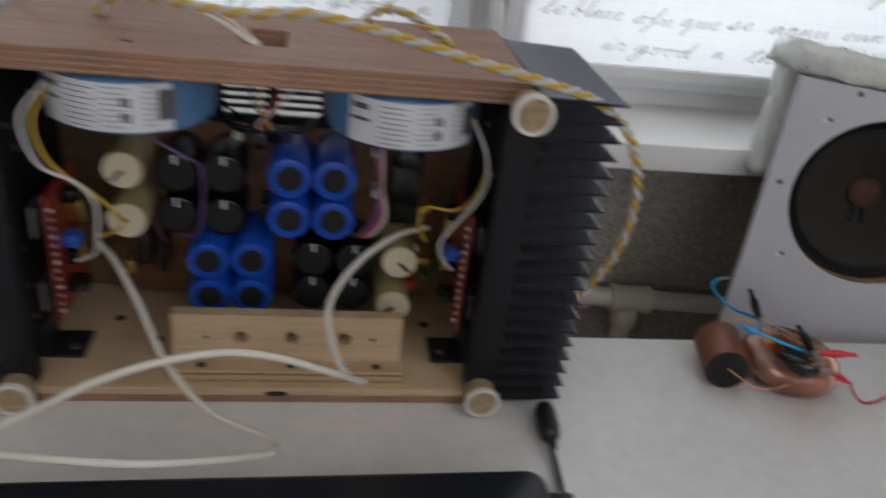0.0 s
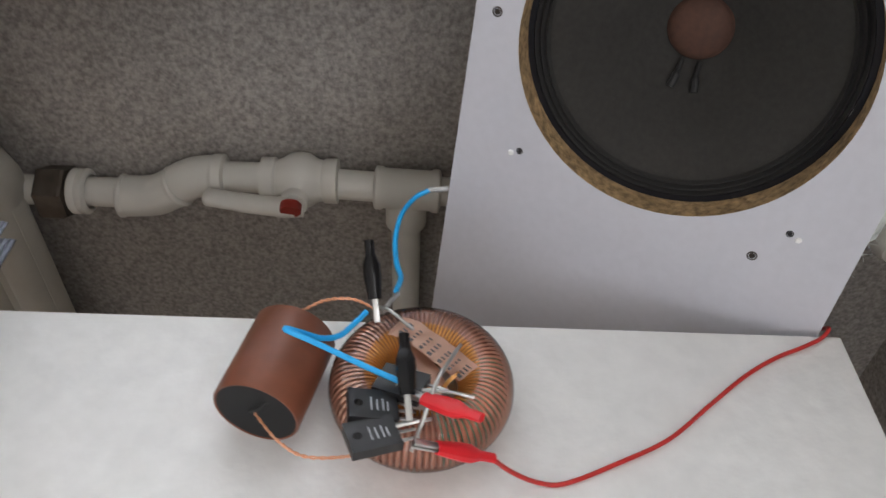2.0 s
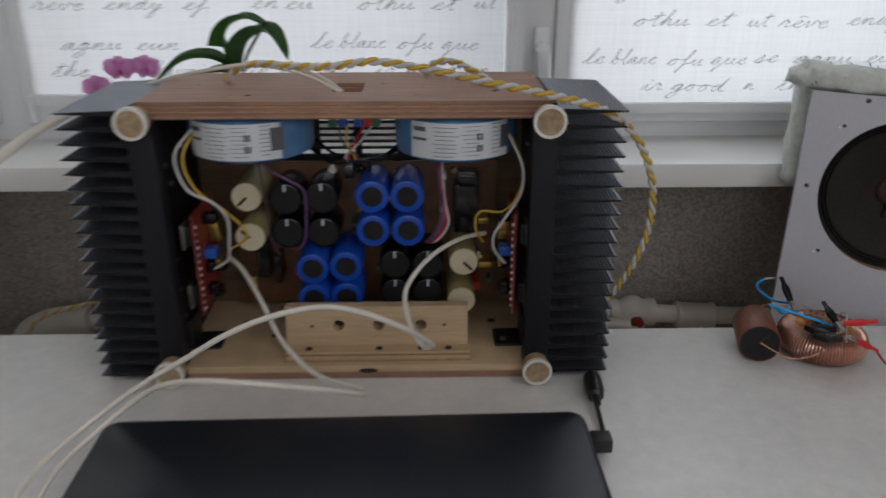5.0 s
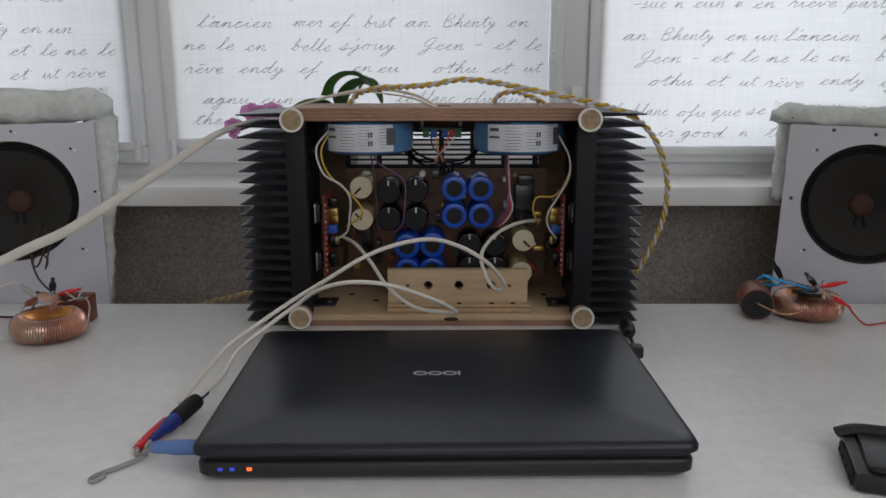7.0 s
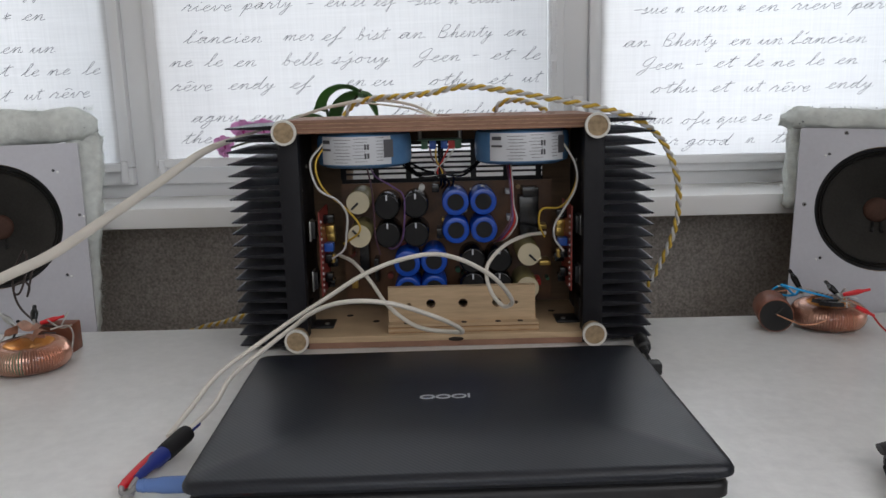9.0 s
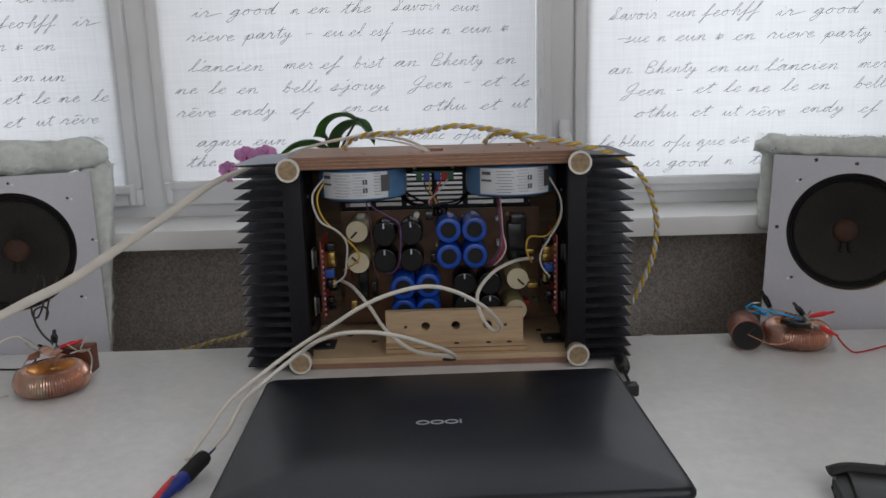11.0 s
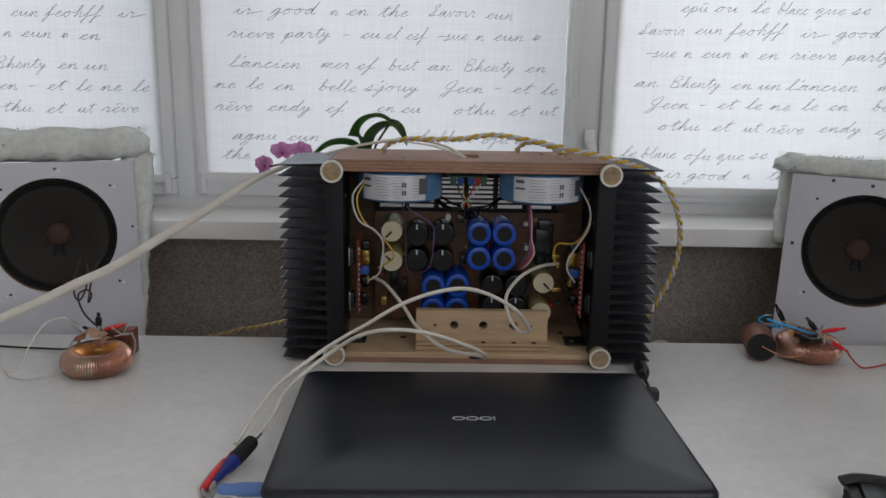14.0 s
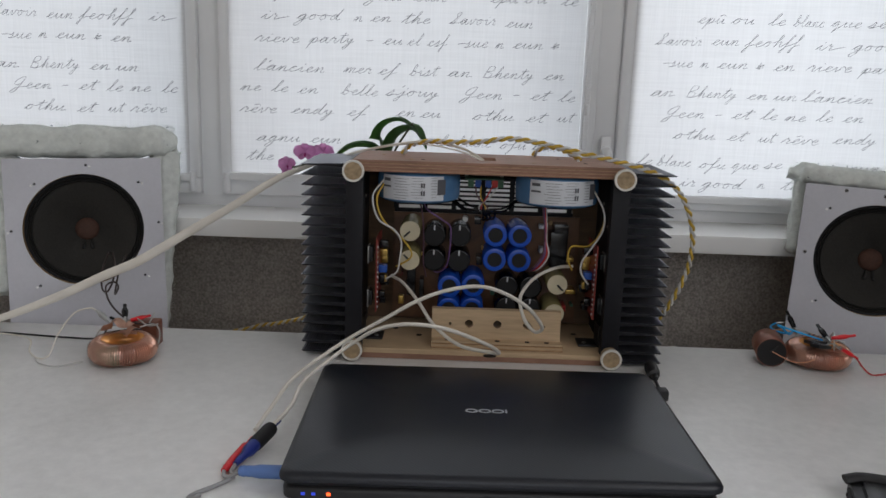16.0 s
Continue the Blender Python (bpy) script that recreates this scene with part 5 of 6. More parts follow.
cable("wire", [(-0.57, 0.462, 0.7512), (-0.555, 0.445, 0.7512), (-0.53, 0.437, 0.7512), (-0.505, 0.455, 0.7515)], 0.0009, silver_wire, "thin pale wire lying on the table")
for pts in ([(-0.490, 0.502, 0.788), (-0.500, 0.495, 0.780), (-0.504, 0.480, 0.765)], [(-0.445, 0.492, 0.788), (-0.428, 0.496, 0.791), (-0.418, 0.488, 0.784), (-0.417, 0.480, 0.770)], [(-0.452, 0.502, 0.796), (-0.436, 0.498, 0.788), (-0.424, 0.500, 0.7905)], [(-0.437, 0.502, 0.790), (-0.432, 0.510, 0.803)]):
    cable("lead_wire", pts, 0.0010, tin, "stiff tinned lead wire on the ring coil", "wire", n=6)

# ---- cables round the amplifier ----
cable("signal_cable", [(-0.2365, 0.262, 0.7600), (-0.228, 0.300, 0.770), (-0.214, 0.345, 0.785), (-0.182, 0.385, 0.802), (-0.152, 0.396, 0.8205), (-0.117, 0.396, 0.842), (-0.083, 0.396, 0.863), (-0.049, 0.397, 0.877), (-0.012, 0.400, 0.883), (0.018, 0.406, 0.875), (0.047, 0.418, 0.856), (0.064, 0.437, 0.835), (0.0725, 0.458, 0.816), (0.064, 0.472, 0.808), (0.052, 0.492, 0.820), (0.049, 0.515, 0.842), (0.070, 0.545, 0.860), (0.100, 0.575, 0.867), (0.126, 0.592, 0.8665)], 0.0023,
      white_cable, "off-white cable looping out of the amplifier", n=10)
cable("signal_cable", [(-0.2190, 0.262, 0.7650), (-0.208, 0.300, 0.771), (-0.203, 0.345, 0.781), (-0.178, 0.376, 0.797), (-0.151, 0.386, 0.8155), (-0.124, 0.368, 0.837), (-0.090, 0.352, 0.8495), (-0.048, 0.352, 0.846), (-0.002, 0.382, 0.8205), (0.017, 0.408, 0.801), (0.008, 0.430, 0.793), (-0.030, 0.455, 0.792), (-0.063, 0.490, 0.806), (-0.085, 0.525, 0.826), (-0.108, 0.560, 0.842), (-0.126, 0.583, 0.846)], 0.0023,
      white_cable, "off-white cable drooping out of the amplifier", n=10)
# plugs beside the laptop
plug_blue = material("dark_blue_plug_boot", (0.012, 0.03, 0.22), 0.4)
plug_light = material("light_blue_plug_boot", (0.13, 0.24, 0.55), 0.45, stain=0.08)
grey_lead = material("grey_plug_lead", (0.33, 0.33, 0.33), 0.45)


def plug(name, label, a, b, profile, mat, ribs=()):
    a, b = Vector(a), Vector(b)
    m = Matrix.Translation(a) @ (b - a).to_track_quat("Z", "Y").to_matrix().to_4x4()
    ob = thing(name, label, "plug", a)
    L = (b - a).length
    part("boot", lathe(B(), [(r, z * L) for r, z in profile], m, 20), mat, ob)
    for z in ribs:
        part("rib", lathe(B(), [(profile[2][0] * 0.9, z * L), (profile[2][0] * 1.12, z * L + 0.0004), (profile[2][0] * 1.12, z * L + 0.0022), (profile[2][0] * 0.9, z * L + 0.0026)], m, 20), mat, ob)
    return ob, m


p, m = plug("phono_coupler", "dark blue phono plug in a black coupler", (-0.2385, 0.196, 0.7565), (-0.2190, 0.262, 0.7640), [(0, 0), (0.0028, 0), (0.0034, 0.08), (0.0042, 0.25), (0.0064, 0.34), (0.0066, 0.52), (0, 0.52)], plug_blue, (0.1, 0.17, 0.24))
Lp = 0.0693
part("sleeve", lathe(B(), [(0, 0.5 * Lp), (0.0072, 0.5 * Lp), (0.0075, 0.56 * Lp), (0.0075, 0.92 * Lp), (0.0068, 0.97 * Lp), (0, 0.97 * Lp)], m, 20), cap_top, p, "black coupler sleeve")
part("collar", lathe(B(), [(0, 0.95 * Lp), (0.0027, 0.95 * Lp), (0.0027, 1.2 * Lp), (0, 1.2 * Lp)], m, 14), plug_blue, p)
p, m = plug("phono_plug", "red phono plug lying beside the blue one", (-0.2465, 0.186, 0.7545), (-0.2370, 0.245, 0.7560), [(0, 0), (0.0028, 0), (0.0034, 0.08), (0.0042, 0.25), (0.0046, 0.5), (0.0046, 0.8), (0, 0.8)], clip_red, (0.1, 0.17, 0.24))
part("collar", lathe(B(), [(0, 0.046), (0.0027, 0.046), (0.0027, 0.066), (0, 0.066)], m, 14), clip_red, p)
p, m = plug("jack_plug", "light blue jack plug in the laptop's side", (-0.2290, 0.1735, 0.7620), (-0.1845, 0.1740, 0.7620), [(0, 0), (0.0028, 0), (0.0046, 0.02), (0.0052, 0.30), (0.0062, 0.42), (0.0064, 0.95), (0, 1.0)], plug_light, (0.08, 0.18, 0.28))
cable("wire", [(-0.2385, 0.197, 0.7560), (-0.2400, 0.188, 0.7535), (-0.2350, 0.178, 0.7560), (-0.2280, 0.1735, 0.7620)], 0.0021, grey_lead, "grey lead between the plugs")
cable("wire", [(-0.2465, 0.187, 0.7545), (-0.2440, 0.180, 0.7530), (-0.2380, 0.176, 0.7545), (-0.2290, 0.1732, 0.7620)], 0.0021, grey_lead, "grey lead between the plugs")
cable("wire_loop", [(-0.2350, 0.178, 0.7535), (-0.2410, 0.170, 0.7525), (-0.2500, 0.160, 0.7522), (-0.2610, 0.148, 0.7522), (-0.2640, 0.140, 0.7522), (-0.2600, 0.1385, 0.7522), (-0.2560, 0.146, 0.7522)], 0.0020, grey_lead, "grey bent lead end on the table", "wire")

# flat ribbon-like white cable over the amplifier
RIB = [(-0.005, 0.566, 1.012), (-0.028, 0.578, 1.024), (-0.060, 0.588, 1.031), (-0.095, 0.588, 1.032), (-0.135, 0.598, 1.025), (-0.175, 0.622, 1.014), (-0.210, 0.632, 1.003), (-0.245, 0.620, 0.992), (-0.285, 0.585, 0.976), (-0.345, 0.574, 0.937), (-0.410, 0.576, 0.897), (-0.470, 0.562, 0.860), (-0.515, 0.545, 0.840), (-0.560, 0.520, 0.819), (-0.620, 0.490, 0.796), (-0.70, 0.46, 0.772), (-0.85, 0.43, 0.7545)]
n_ = (len(RIB) - 1) * 8 + 1
cable("flat_cable", RIB, [0.0008 + 0.0021 * max(0.0, math.sin(math.pi * min(1, max(0, (i / n_ - 0.42) / 0.55)))) ** 0.7 for i in range(n_)], white_cable, "off-white flat cable running off the amplifier's top", n=12, flat=2.2)
cable("flat_cable", [(-0.007, 0.564, 1.012), (-0.034, 0.585, 1.021), (-0.065, 0.602, 1.026), (-0.098, 0.600, 1.029), (-0.140, 0.603, 1.0235)], 0.0022, white_cable, "second strand of the off-white cable", n=10, flat=0.5)


def twisted(name, pts, r, pitch, label):
    """Two wires, one yellow and one grey-white, wound round each other."""
    ob = thing(name, label, "cable", pts[0])
    path = smooth_path(pts, 26)
    acc = [0.0]
    for u, v in zip(path, path[1:]):
        acc.append(acc[-1] + (v - u).length)
    for ph, mat in ((0, yellow_wire), (math.pi, silver_wire)):
        line, up = [], Vector((0, 0.3, 1))
        for i, q in enumerate(path):
            d = (path[min(i + 1, len(path) - 1)] - path[max(i - 1, 0)]).normalized()
            side = d.cross(up).normalized()
            up = side.cross(d).normalized()
            t = 2 * math.pi * acc[i] / pitch + ph
            line.append(q + (side * math.cos(t) + up * math.sin(t)) * r)
        part("strand", sweep(B(), line, r * 1.05, 7), mat, ob, "", 60)
    return ob


twisted("twisted_cable", [(-0.116, 0.606, 1.014), (-0.105, 0.600, 1.026), (-0.080, 0.580, 1.034), (-0.045, 0.555, 1.036), (-0.010, 0.535, 1.039), (0.026, 0.523, 1.045), (0.070, 0.515, 1.040), (0.120, 0.510, 1.030), (0.172, 0.508, 1.0195), (0.215, 0.518, 1.006), (0.245, 0.528, 0.985), (0.264, 0.536, 0.955), (0.274, 0.543, 0.920), (0.274, 0.550, 0.880), (0.264, 0.560, 0.840), (0.250, 0.580, 0.800), (0.235, 0.61, 0.775), (0.20, 0.66, 0.757)], 0.0019, 0.021, "yellow and grey twisted cable arching over the amplifier")
twisted("twisted_cable", [(0.068, 0.645, 1.014), (0.076, 0.638, 1.024), (0.092, 0.628, 1.028), (0.108, 0.610, 1.0245), (0.122, 0.597, 1.018), (0.125, 0.585, 1.0150)], 0.0019, 0.021, "short yellow and grey twisted cable loop on top")
twisted("twisted_cable", [(-0.215, 0.665, 0.770), (-0.25, 0.69, 0.752), (-0.28, 0.71, 0.738), (-0.33, 0.75, 0.715), (-0.37, 0.775, 0.700), (-0.45, 0.78, 0.66), (-0.5, 0.785, 0.5), (-0.5, 0.785, 0.004)], 0.0019, 0.021, "yellow twisted cable trailing behind the table")

# ---- orchid on the sill ----
leaf_green = material("glossy_dark_green_leaf", (0.045, 0.10, 0.028), 0.3, grain=0.12, grain_scale=60, stain=0.3, stain_scale=14, spec=0.6)
petal_pink = material("pink_orchid_petal", (0.74, 0.42, 0.66), 0.5, stain=0.2, stain_scale=60)


def thin_leaf(m, colour, amount):
    """Lets light through a leaf or petal."""
    nt = m.node_tree
    tl, mix = nt.nodes.new("ShaderNodeBsdfTranslucent"), nt.nodes.new("ShaderNodeMixShader")
    tl.inputs[0].default_value, mix.inputs[0].default_value = (*colour, 1), amount
    nt.links.new(nt.nodes["Principled BSDF"].outputs[0], mix.inputs[1])
    nt.links.new(tl.outputs[0], mix.inputs[2])
    nt.links.new(mix.outputs[0], nt.nodes["Material Output"].inputs[0])


thin_leaf(leaf_green, (0.10, 0.30, 0.05), 0.3)
thin_leaf(petal_pink, (0.85, 0.45, 0.75), 0.45)

petal_deep = material("magenta_orchid_lip", (0.42, 0.03, 0.22), 0.5, stain=0.2, stain_scale=90)
stem_green = material("dark_stem", (0.05, 0.055, 0.025), 0.5, stain=0.2)
pot_clay = material("clear_brown_pot", (0.22, 0.15, 0.10), 0.4, stain=0.2, stain_scale=20)
bark = material("orchid_bark", (0.12, 0.07, 0.04), 0.9, grain=0.4, grain_scale=90, bump=0.8, bump_scale=80)


def blade(path, width, droop=0.25, mat=leaf_green, point=0.6):
    """A thick leaf with a channelled middle, along a path."""
    bm = B()
    pts = smooth_path(path, 6)
    rows, n = [], len(pts)
    up = Vector((0, 0, 1))
    for i, p in enumerate(pts):
        t = i / (n - 1)
        d = (pts[min(i + 1, n - 1)] - pts[max(i - 1, 0)]).normalized()
        side = d.cross(up)
        side = side.normalized() if side.length > 0.05 else Vector((1, 0, 0))
        nrm = side.cross(d).normalized()
        w = width * max(0.02, math.sin(math.pi * (0.10 + 0.9 * t ** 0.85)) ** point)
        rows.append([bm.verts.new(p + side * w * (j / 6 - 0.5) + nrm * (abs(j - 3) / 3) ** 1.5 * w * droop) for j in range(7)])
    for a, b in zip(rows, rows[1:]):
        for j in range(6):
            bm.faces.new((a[j], a[j + 1], b[j + 1], b[j]))
    bmesh.ops.solidify(bm, geom=bm.faces[:], thickness=0.0012)
    return bm


orchid = thing("orchid", "potted orchid with pink flowers and dark green leaves", "plant", (-0.165, 0.815, 0.882))
part("pot", lathe(B(), [(0, 0), (0.024, 0), (0.033, 0.080), (0.036, 0.082), (0.036, 0.090), (0.033, 0.090), (0.031, 0.080), (0, 0.078)], Matrix.Translation((-0.160, 0.810, 0.882)), 32), pot_clay, orchid, "small brown flower pot")
part("bark", lathe(B(), [(0, 0.087), (0.018, 0.085), (0.031, 0.079)], Matrix.Translation((-0.160, 0.810, 0.882)), 24), bark, orchid)
ob = Vector((-0.155, 0.808, 0.985))
for path, w, dr in (([ob, (-0.180, 0.803, 1.003), (-0.215, 0.798, 1.001), (-0.252, 0.792, 0.972)], 0.042, 0.22),
                    ([ob + Vector((0.0, 0.002, 0.004)), (-0.168, 0.812, 1.014), (-0.160, 0.810, 1.038), (-0.136, 0.806, 1.048), (-0.104, 0.800, 1.034)], 0.036, 0.25),
                    ([ob + Vector((0.004, -0.004, 0.002)), (-0.138, 0.800, 1.022), (-0.112, 0.794, 1.034), (-0.090, 0.788, 1.004)], 0.046, 0.25),
                    ([ob + Vector((0.0, 0.004, 0.0)), (-0.185, 0.818, 0.985), (-0.21, 0.822, 0.972), (-0.235, 0.824, 0.955)], 0.036, 0.2)):
    part("leaf", blade([Vector(q) for q in path], w, dr), leaf_green, orchid)
part("flower_stem", sweep(B(), smooth_path([ob, ob + Vector((-0.04, -0.004, -0.008)), ob + Vector((-0.09, -0.006, -0.006)), ob + Vector((-0.125, -0.004, -0.010)), ob + Vector((-0.155, -0.002, -0.018))]), 0.0016), stem_green, orchid)
part("spike", sweep(B(), smooth_path([ob + Vector((0.010, -0.008, 0.002)), ob + Vector((0.018, -0.016, 0.024)), ob + Vector((0.043, -0.022, 0.062))]), 0.0018), stem_green, orchid)


def flower(c, yaw, tilt, s=1.0):
    m = Matrix.Translation(c) @ pose(0, 0, 0, tilt, 0, yaw)
    fl = None
    for k, (ang, L, W) in enumerate(((90, 0.019, 0.020), (12, 0.024, 0.026), (168, 0.024, 0.026), (-50, 0.019, 0.014), (-130, 0.019, 0.014))):
        a = radians(ang)
        bm = B()
        rows = []
        for i in range(6):
            t = i / 5
            w = W * s * math.sin(math.pi * (0.08 + 0.80 * t)) ** 0.8
            o = Vector((math.cos(a), 0, math.sin(a))) * L * s * t + Vector((0, -0.004 * math.sin(t * 2.6) * s, 0))
            sd = Vector((-math.sin(a), 0, math.cos(a)))
            rows.append([bm.verts.new(m @ (o + sd * w * (j / 4 - 0.5) + Vector((0, 0.003 * (abs(j - 2) / 2) ** 2 * s, 0)))) for j in range(5)])
        for p_, q_ in zip(rows, rows[1:]):
            for j in range(4):
                bm.faces.new((p_[j], p_[j + 1], q_[j + 1], q_[j]))
        bmesh.ops.solidify(bm, geom=bm.faces[:], thickness=0.0004)
        if fl is None:
            fl = part("flower", bm, petal_pink, orchid, "pink orchid flower")
        else:
            part("petal", bm, petal_pink, fl)
    part("lip", lathe(B(), [(0, 0), (0.003 * s, -0.003 * s), (0.0055 * s, -0.008 * s), (0.003 * s, -0.012 * s), (0, -0.013 * s)], m @ pose(0, -0.004 * s, -0.002 * s, 55), 10), petal_deep, fl)


for c, yaw, tilt, s in (((-0.318, 0.800, 0.972), 48, -10, 0.80), ((-0.289, 0.804, 0.993), 10, 5, 0.86), ((-0.259, 0.806, 0.994), -12, 5, 0.86), ((-0.320, 0.800, 0.960), 75, -30, 0.6)):
    flower(Vector(c), yaw, tilt, 0.9 * s)

# ---- window furniture ----
chain = thing("blind_chain", "white bead chain of a roller blind with its joint", "chain", (0.176, 0.878, 1.0), group="blind chains")
for k in range(2):
    part("cord", rod(B(), (0.1735 + 0.007 * k, 0.877, 0.945), (0.1735 + 0.007 * k, 0.877, 2.27), 0.0006, n=6), white_pvc, chain)
def beads(x, y):
    b_ = B()
    for i in range(150):
        bmesh.ops.create_icosphere(b_, subdivisions=1, radius=0.0019, matrix=Matrix.Translation((x, y, 0.95 + i * 0.0055)))
    return b_
for k in range(2):
    part("beads", beads(0.1735 + 0.007 * k, 0.877), white_pvc, chain)["kind"] = "stuff"
part("joint", lathe(B(), [(0, 0), (0.0035, 0.001), (0.0045, 0.010), (0.0035, 0.018), (0, 0.019)], Matrix.Translation((0.1775, 0.875, 1.064)), 12), white_pvc, chain)
wind = thing("window_handle", "white window handle on the sash", "handle", (0.216, 0.892, 0.99))
part("plate", box(B(), 0.207, 0.225, 0.885, 0.890, 0.975, 1.03, 0.003), white_pvc, wind)
part("grip", sweep(B(), smooth_path([(0.216, 0.888, 1.004), (0.216, 0.870, 1.004), (0.217, 0.864, 0.995), (0.220, 0.863, 0.955), (0.222, 0.864, 0.905)]), 0.0080, 12), white_pvc, wind)
# hem lugs and joints of the sashes
for a, b in SASH:
    for x in (a + 0.012, b - 0.012):
        part("hinge_cover", rod(B(), (x, 0.885, 0.91), (x, 0.885, 0.945), 0.006, n=12, bevel=0.001), white_pvc, window)

# ---- dark device at the table's near side ----
dev = thing("black_pouch", "black rubber-edged plastic case lying on the table", "case", (0.36, 0.16, TABLE))
dm = pose(0.365, 0.150, TABLE, 0, 0, -18)
part("body", box(B(), -0.047, 0.06, -0.040, 0.036, 0.0005, 0.016, 0.005, dm), black_plastic, dev)
part("top_shell", box(B(), -0.038, 0.058, -0.036, 0.026, 0.012, 0.022, 0.005, dm), clip_black, dev)
part("rubber_flap", sweep(B(), smooth_path([dm @ Vector(q) for q in ((-0.050, 0.030, 0.016), (-0.036, 0.034, 0.019), (-0.012, 0.034, 0.020), (0.02, 0.034, 0.020), (0.05, 0.034, 0.019))]), 0.0065, 12, 0.6), rubber, dev, "grey rubber flap")
part("side_panel", box(B(), -0.0485, -0.0455, -0.034, 0.022, 0.003, 0.013, 0.001, dm), cap_top, dev)
for k in range(4):
    part("screw", rod(B(), dm @ Vector((-0.0487, -0.028 + 0.015 * k, 0.008)), dm @ Vector((-0.0497, -0.028 + 0.015 * k, 0.008)), 0.0016, n=10), rubber, dev)
part("knob", lathe(B(), [(0, 0), (0.007, 0), (0.0075, 0.004), (0.006, 0.007), (0, 0.0075)], dm @ Matrix.Translation((0.0, 0.034, 0.0225)), 20), clip_black, dev)

# ---- handwriting on the blinds ----
writing = bpy.data.materials.new("grey_printed_script")
writing.use_nodes = True
nt = writing.node_tree
nt.nodes.remove(nt.nodes["Principled BSDF"])
tr, df, ms = nt.nodes.new("ShaderNodeBsdfTranslucent"), nt.nodes.new("ShaderNodeBsdfDiffuse"), nt.nodes.new("ShaderNodeMixShader")
tr.inputs[0].default_value, df.inputs[0].default_value, ms.inputs[0].default_value = (0.13, 0.135, 0.15, 1), (0.10, 0.10, 0.11, 1), 0.4
nt.links.new(tr.outputs[0], ms.inputs[1]), nt.links.new(df.outputs[0], ms.inputs[2])
nt.links.new(ms.outputs[0], nt.nodes["Material Output"].inputs[0])
PERIOD = 0.57
LINES = (
    (1.229, "que:.03 se:.09 agnu:.165 eun:.26 epû:.385 ou:.44 le:.50 blanc:.54"),
    (1.193, "ir-:.01 good:.07 n:.165 en:.19 the:.24 Savoir:.32 eun:.41 feohff:.465"),
    (1.158, "rieve:0 party:.09 -:.18 eu:.21 el:.25 esf:.285 -sue:.33 n:.395 eun:.425 &:.485 en:.515"),
    (1.110, "l'ancien:0 mer:.148 ef:.204 bist:.257 an.:.32 Bhenty:.375 en:.478 un:.522"),
    (1.077, "ne:-.026 le:.026 en:.07 belle:.143 s'jouy:.217 Geen:.343 -:.426 et:.457 le:.504"),
    (1.041, "rêve:-.026 endy:.06 ef:.152 en:.235 eu:.275 othu.:.365 et:.452 ut:.504"),
    (0.995, "agnu:.0 eun:.09 le:.305 blanc:.34 ofu:.41 que:.465 se:.52"),
    (0.962, "the:-.02 Savoir:.10 eun:.20 feohff:.26 ir:.38 good:.42 n:.51"),
)
# a running hand: for each letter the pen's way in tenths of the height of a small letter, strokes divided by a bar
HAND = {
    "a": "0,1 5,7 9,9 5,10 2,5 4,0 8,5 10,10 9,3 11,0 14,2", "b": "0,1 4,8 6,18 4,21 3,14 3,2 6,0 9,4 7,9 5,8 9,7 13,6", "c": "0,1 5,8 8,9 5,10 2,5 4,0 8,1 11,3",
    "d": "0,1 5,7 8,9 5,10 2,5 4,0 8,6 11,21 9,4 11,0 14,2", "e": "0,1 4,4 8,8 6,10 3,6 4,1 7,0 11,3", "f": "0,1 5,10 8,20 6,21 5,10 3,-9 1,-8 5,1 11,4",
    "g": "0,2 5,8 9,9 5,10 2,5 4,1 8,5 9,9 8,-4 4,-11 1,-8 7,0 13,3", "h": "0,1 5,12 7,20 5,21 4,10 3,0 6,8 9,9 9,3 10,0 13,2", "i": "0,1 4,9 4,3 6,0 9,2|5,14 6,15",
    "j": "0,1 5,9 4,-2 2,-10 -1,-8 4,0 9,3|6,14 7,15", "l": "0,1 5,10 7,20 5,21 4,10 4,2 6,0 9,2", "m": "0,1 3,9 4,7 3,0 6,8 9,9 8,0 11,8 14,9 13,3 15,0 18,2",
    "n": "0,1 3,9 4,7 3,0 6,8 9,9 9,3 10,0 14,2", "o": "0,1 4,8 7,10 3,8 2,3 5,0 8,4 7,9 10,8 13,8", "p": "0,1 4,9 3,0 1,-11 4,3 7,10 10,6 7,0 5,1 13,3",
    "q": "0,1 5,8 8,9 4,10 2,4 4,0 8,6 8,-4 7,-11 10,-4 14,3", "r": "0,1 3,9 5,11 5,8 8,8 7,3 8,0 11,2", "s": "0,1 4,6 6,11 7,6 6,1 2,0 6,0 11,3",
    "t": "0,1 5,12 6,19 5,6 6,0 10,2|1,13 11,15", "u": "0,1 3,9 3,3 5,0 8,4 10,9 10,3 11,0 14,2", "v": "0,1 3,9 4,3 5,0 8,5 9,10 12,9",
    "y": "0,1 3,9 4,3 6,1 9,8 8,-2 5,-11 2,-9 8,0 13,3", "S": "0,0 6,8 12,19 9,22 6,17 9,9 6,1 1,3 6,2 16,3", "B": "4,0 5,20 13,21 13,14 5,11 14,8 12,0 5,1 12,0 19,3",
    "G": "14,19 11,22 4,16 3,8 8,6 12,12 13,18 11,4 7,-8 2,-8 8,1 18,3", "'": "0,1 4,2|3,16 5,20", "-": "2,6 12,7", "&": "8,1 3,8 12,9 1,3 13,4|5,13 6,0", ".": "1,0 2,1",
}
ACCENT = {"\u00ea": "e", "\u00fb": "u", "\u00f9": "u"}
words = {}


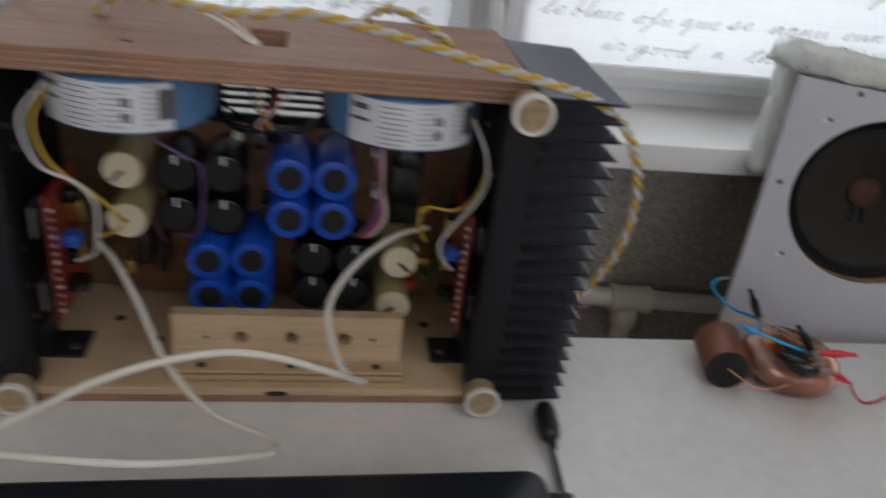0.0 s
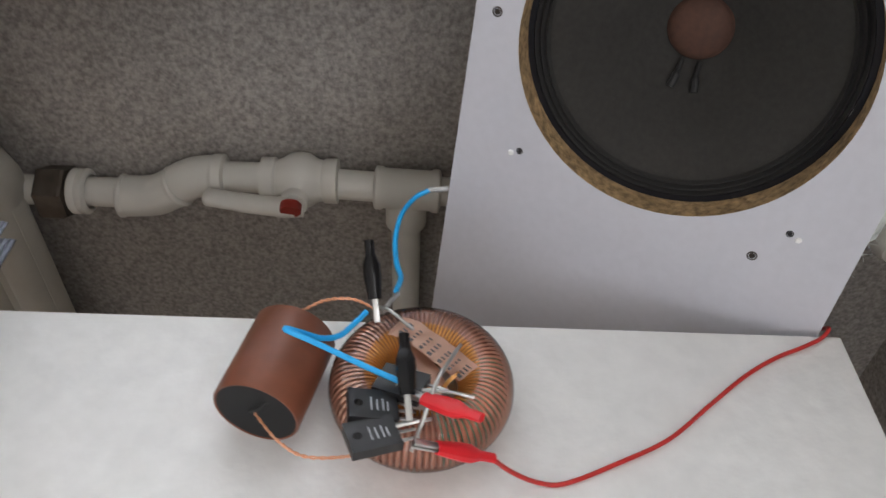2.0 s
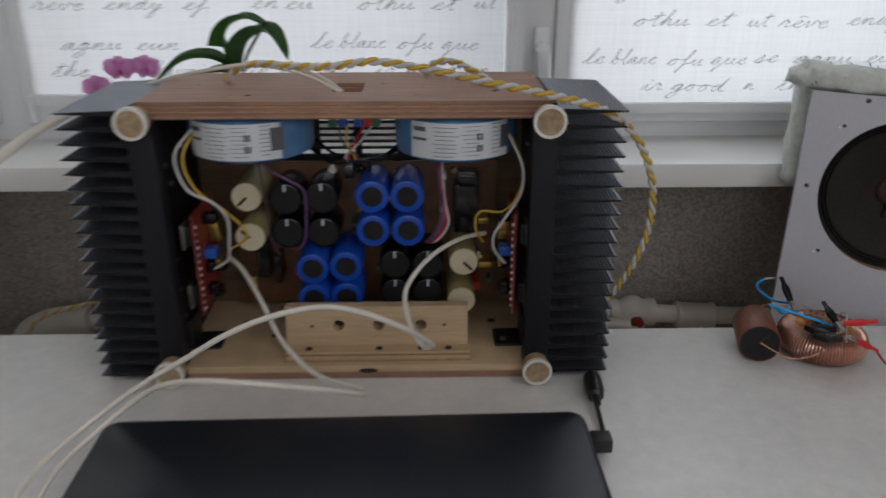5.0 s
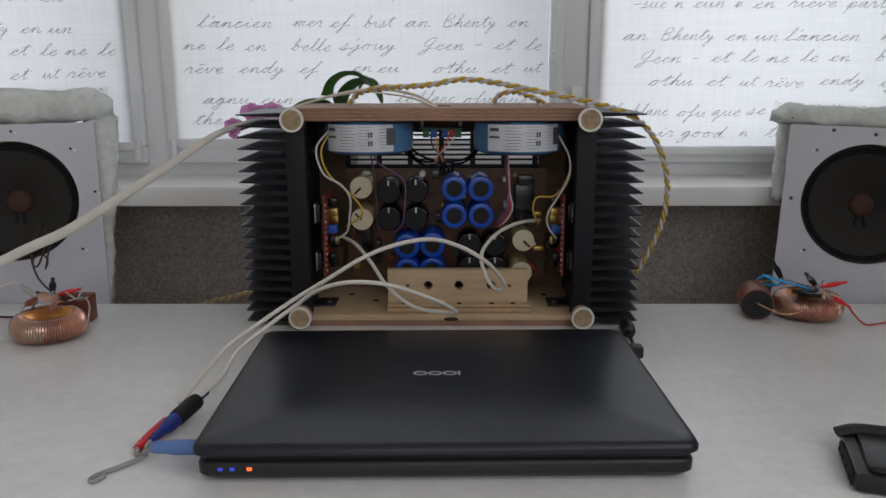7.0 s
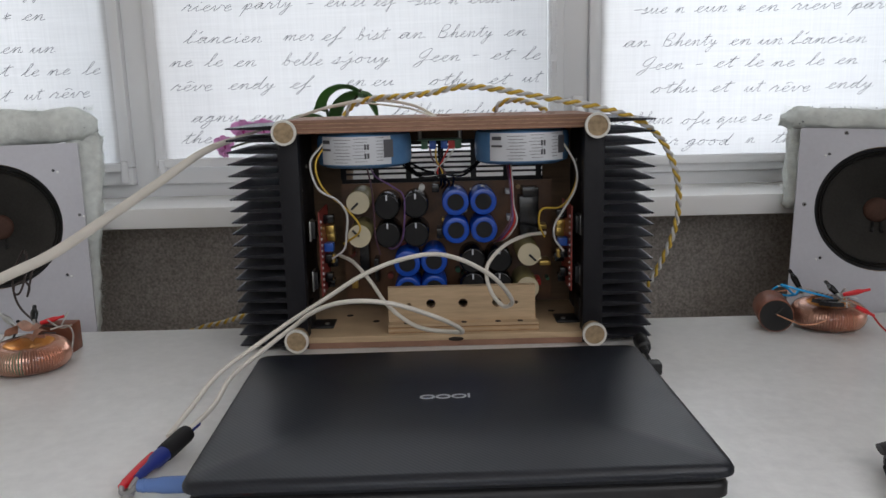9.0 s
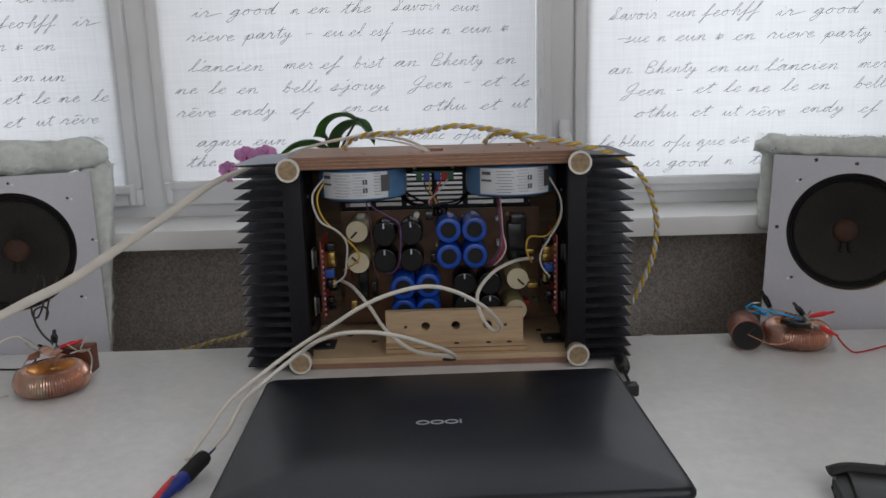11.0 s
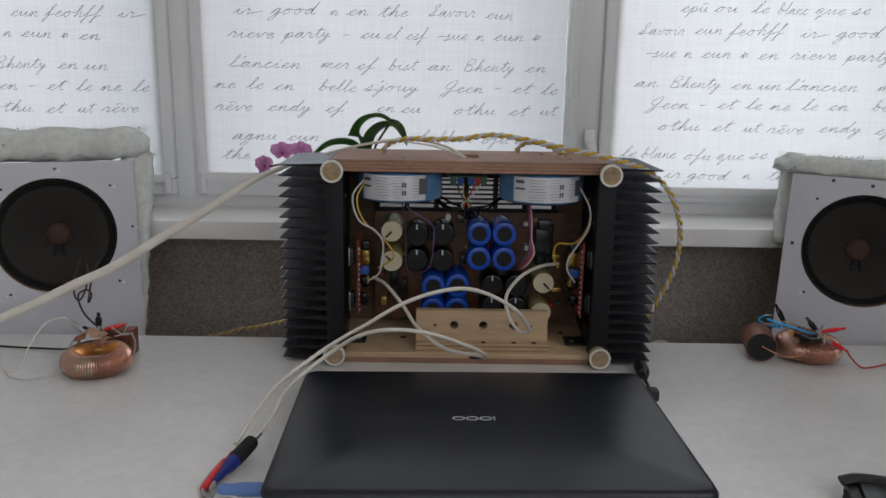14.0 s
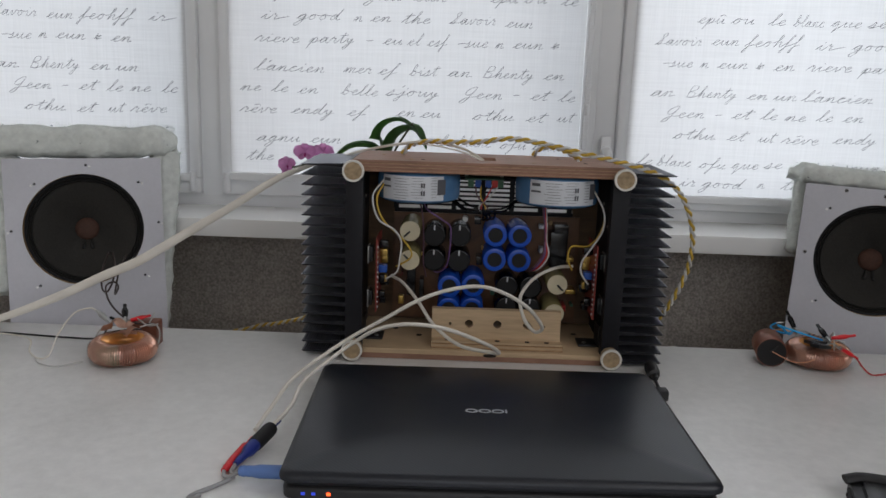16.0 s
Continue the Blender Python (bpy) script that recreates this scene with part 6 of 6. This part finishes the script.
def word_mesh(text):
    """A word written in one running line, letter joined to letter, as a flat ribbon of ink."""
    if text in words:
        return words[text]
    strokes, x, unit = [[]], 0.0, 0.00088
    for ch in text:
        runs = HAND[ACCENT.get(ch, ch)].split("|") + (["2,14 6,16 10,14"] if ch in ACCENT else [])
        wide = 0
        for k, run_ in enumerate(runs):
            pts = [tuple(float(v) for v in q.split(",")) for q in run_.split()]
            wide = max(wide, pts[-1][0]) if k == 0 else wide
            place = [Vector(((x + 1.15 * px + 0.5 * py) * unit, py * unit, 0)) for px, py in pts]
            if k == 0:
                strokes[0] += place if not strokes[0] else place[1:]
            else:
                strokes.append(place)
        x += 1.15 * wide
    bm = B()
    for st in strokes:
        path = smooth_path(st, 5)
        rows = []
        for i, q in enumerate(path):
            d = path[min(i + 1, len(path) - 1)] - path[max(i - 1, 0)]
            nrm = Vector((-d.y, d.x, 0)).normalized() * (0.00034 + 0.00010 * math.sin(i * 0.7))
            rows.append((bm.verts.new(q + nrm), bm.verts.new(q - nrm)))
        for a_, b_ in zip(rows, rows[1:]):
            bm.faces.new((a_[0], a_[1], b_[1], b_[0]))
    words[text] = mesh_of("word", bm, writing, 0)
    return words[text]


for k, (ob, (a, b, hem), shift) in enumerate(zip([o for o in scene.objects if o.name.startswith("roller_blind")], BLINDS, (-0.565, -0.380, -0.043))):
    cloth_part = next(c for c in ob.children if c.name.startswith("cloth"))
    for z, text in LINES:
        items = [(w, float(u)) for w, u in (item.rsplit(":", 1) for item in text.split())]
        room = [v - u for (w, u), (w2, v) in zip(items, items[1:] + [(items[0][0], items[0][1] + PERIOD)])]
        for rep in range(-2, 3):
            for (w, u), free in zip(items, room):
                x = 1.024 * (shift + u + rep * PERIOD) + 0.004 * noise.noise(Vector((z * 40, len(w), 3)))
                me = word_mesh(w)
                long = max(v.co.x for v in me.vertices)
                fill = min(1.38, max(0.75, 0.86 * free / long)) if len(w) > 1 else 1.0
                if x < a + 0.004 or x + long * fill > b - 0.004:
                    continue
                o = new("writing", me)
                o.parent, o.matrix_parent_inverse = cloth_part, cloth_part.matrix_world.inverted()
                o.matrix_basis = pose(x, 0.8818, 1.09 + 1.024 * (z - 1.09) + (0.003, 0.011, -0.010)[k] + 0.003 * noise.noise(Vector((x * 9, z * 30, 0))), 90) @ pose(0, 0, 0, 0, 0, 3 * noise.noise(Vector((x * 20, z * 9, 7)))) @ Matrix.Diagonal((fill, 1, 1, 1))
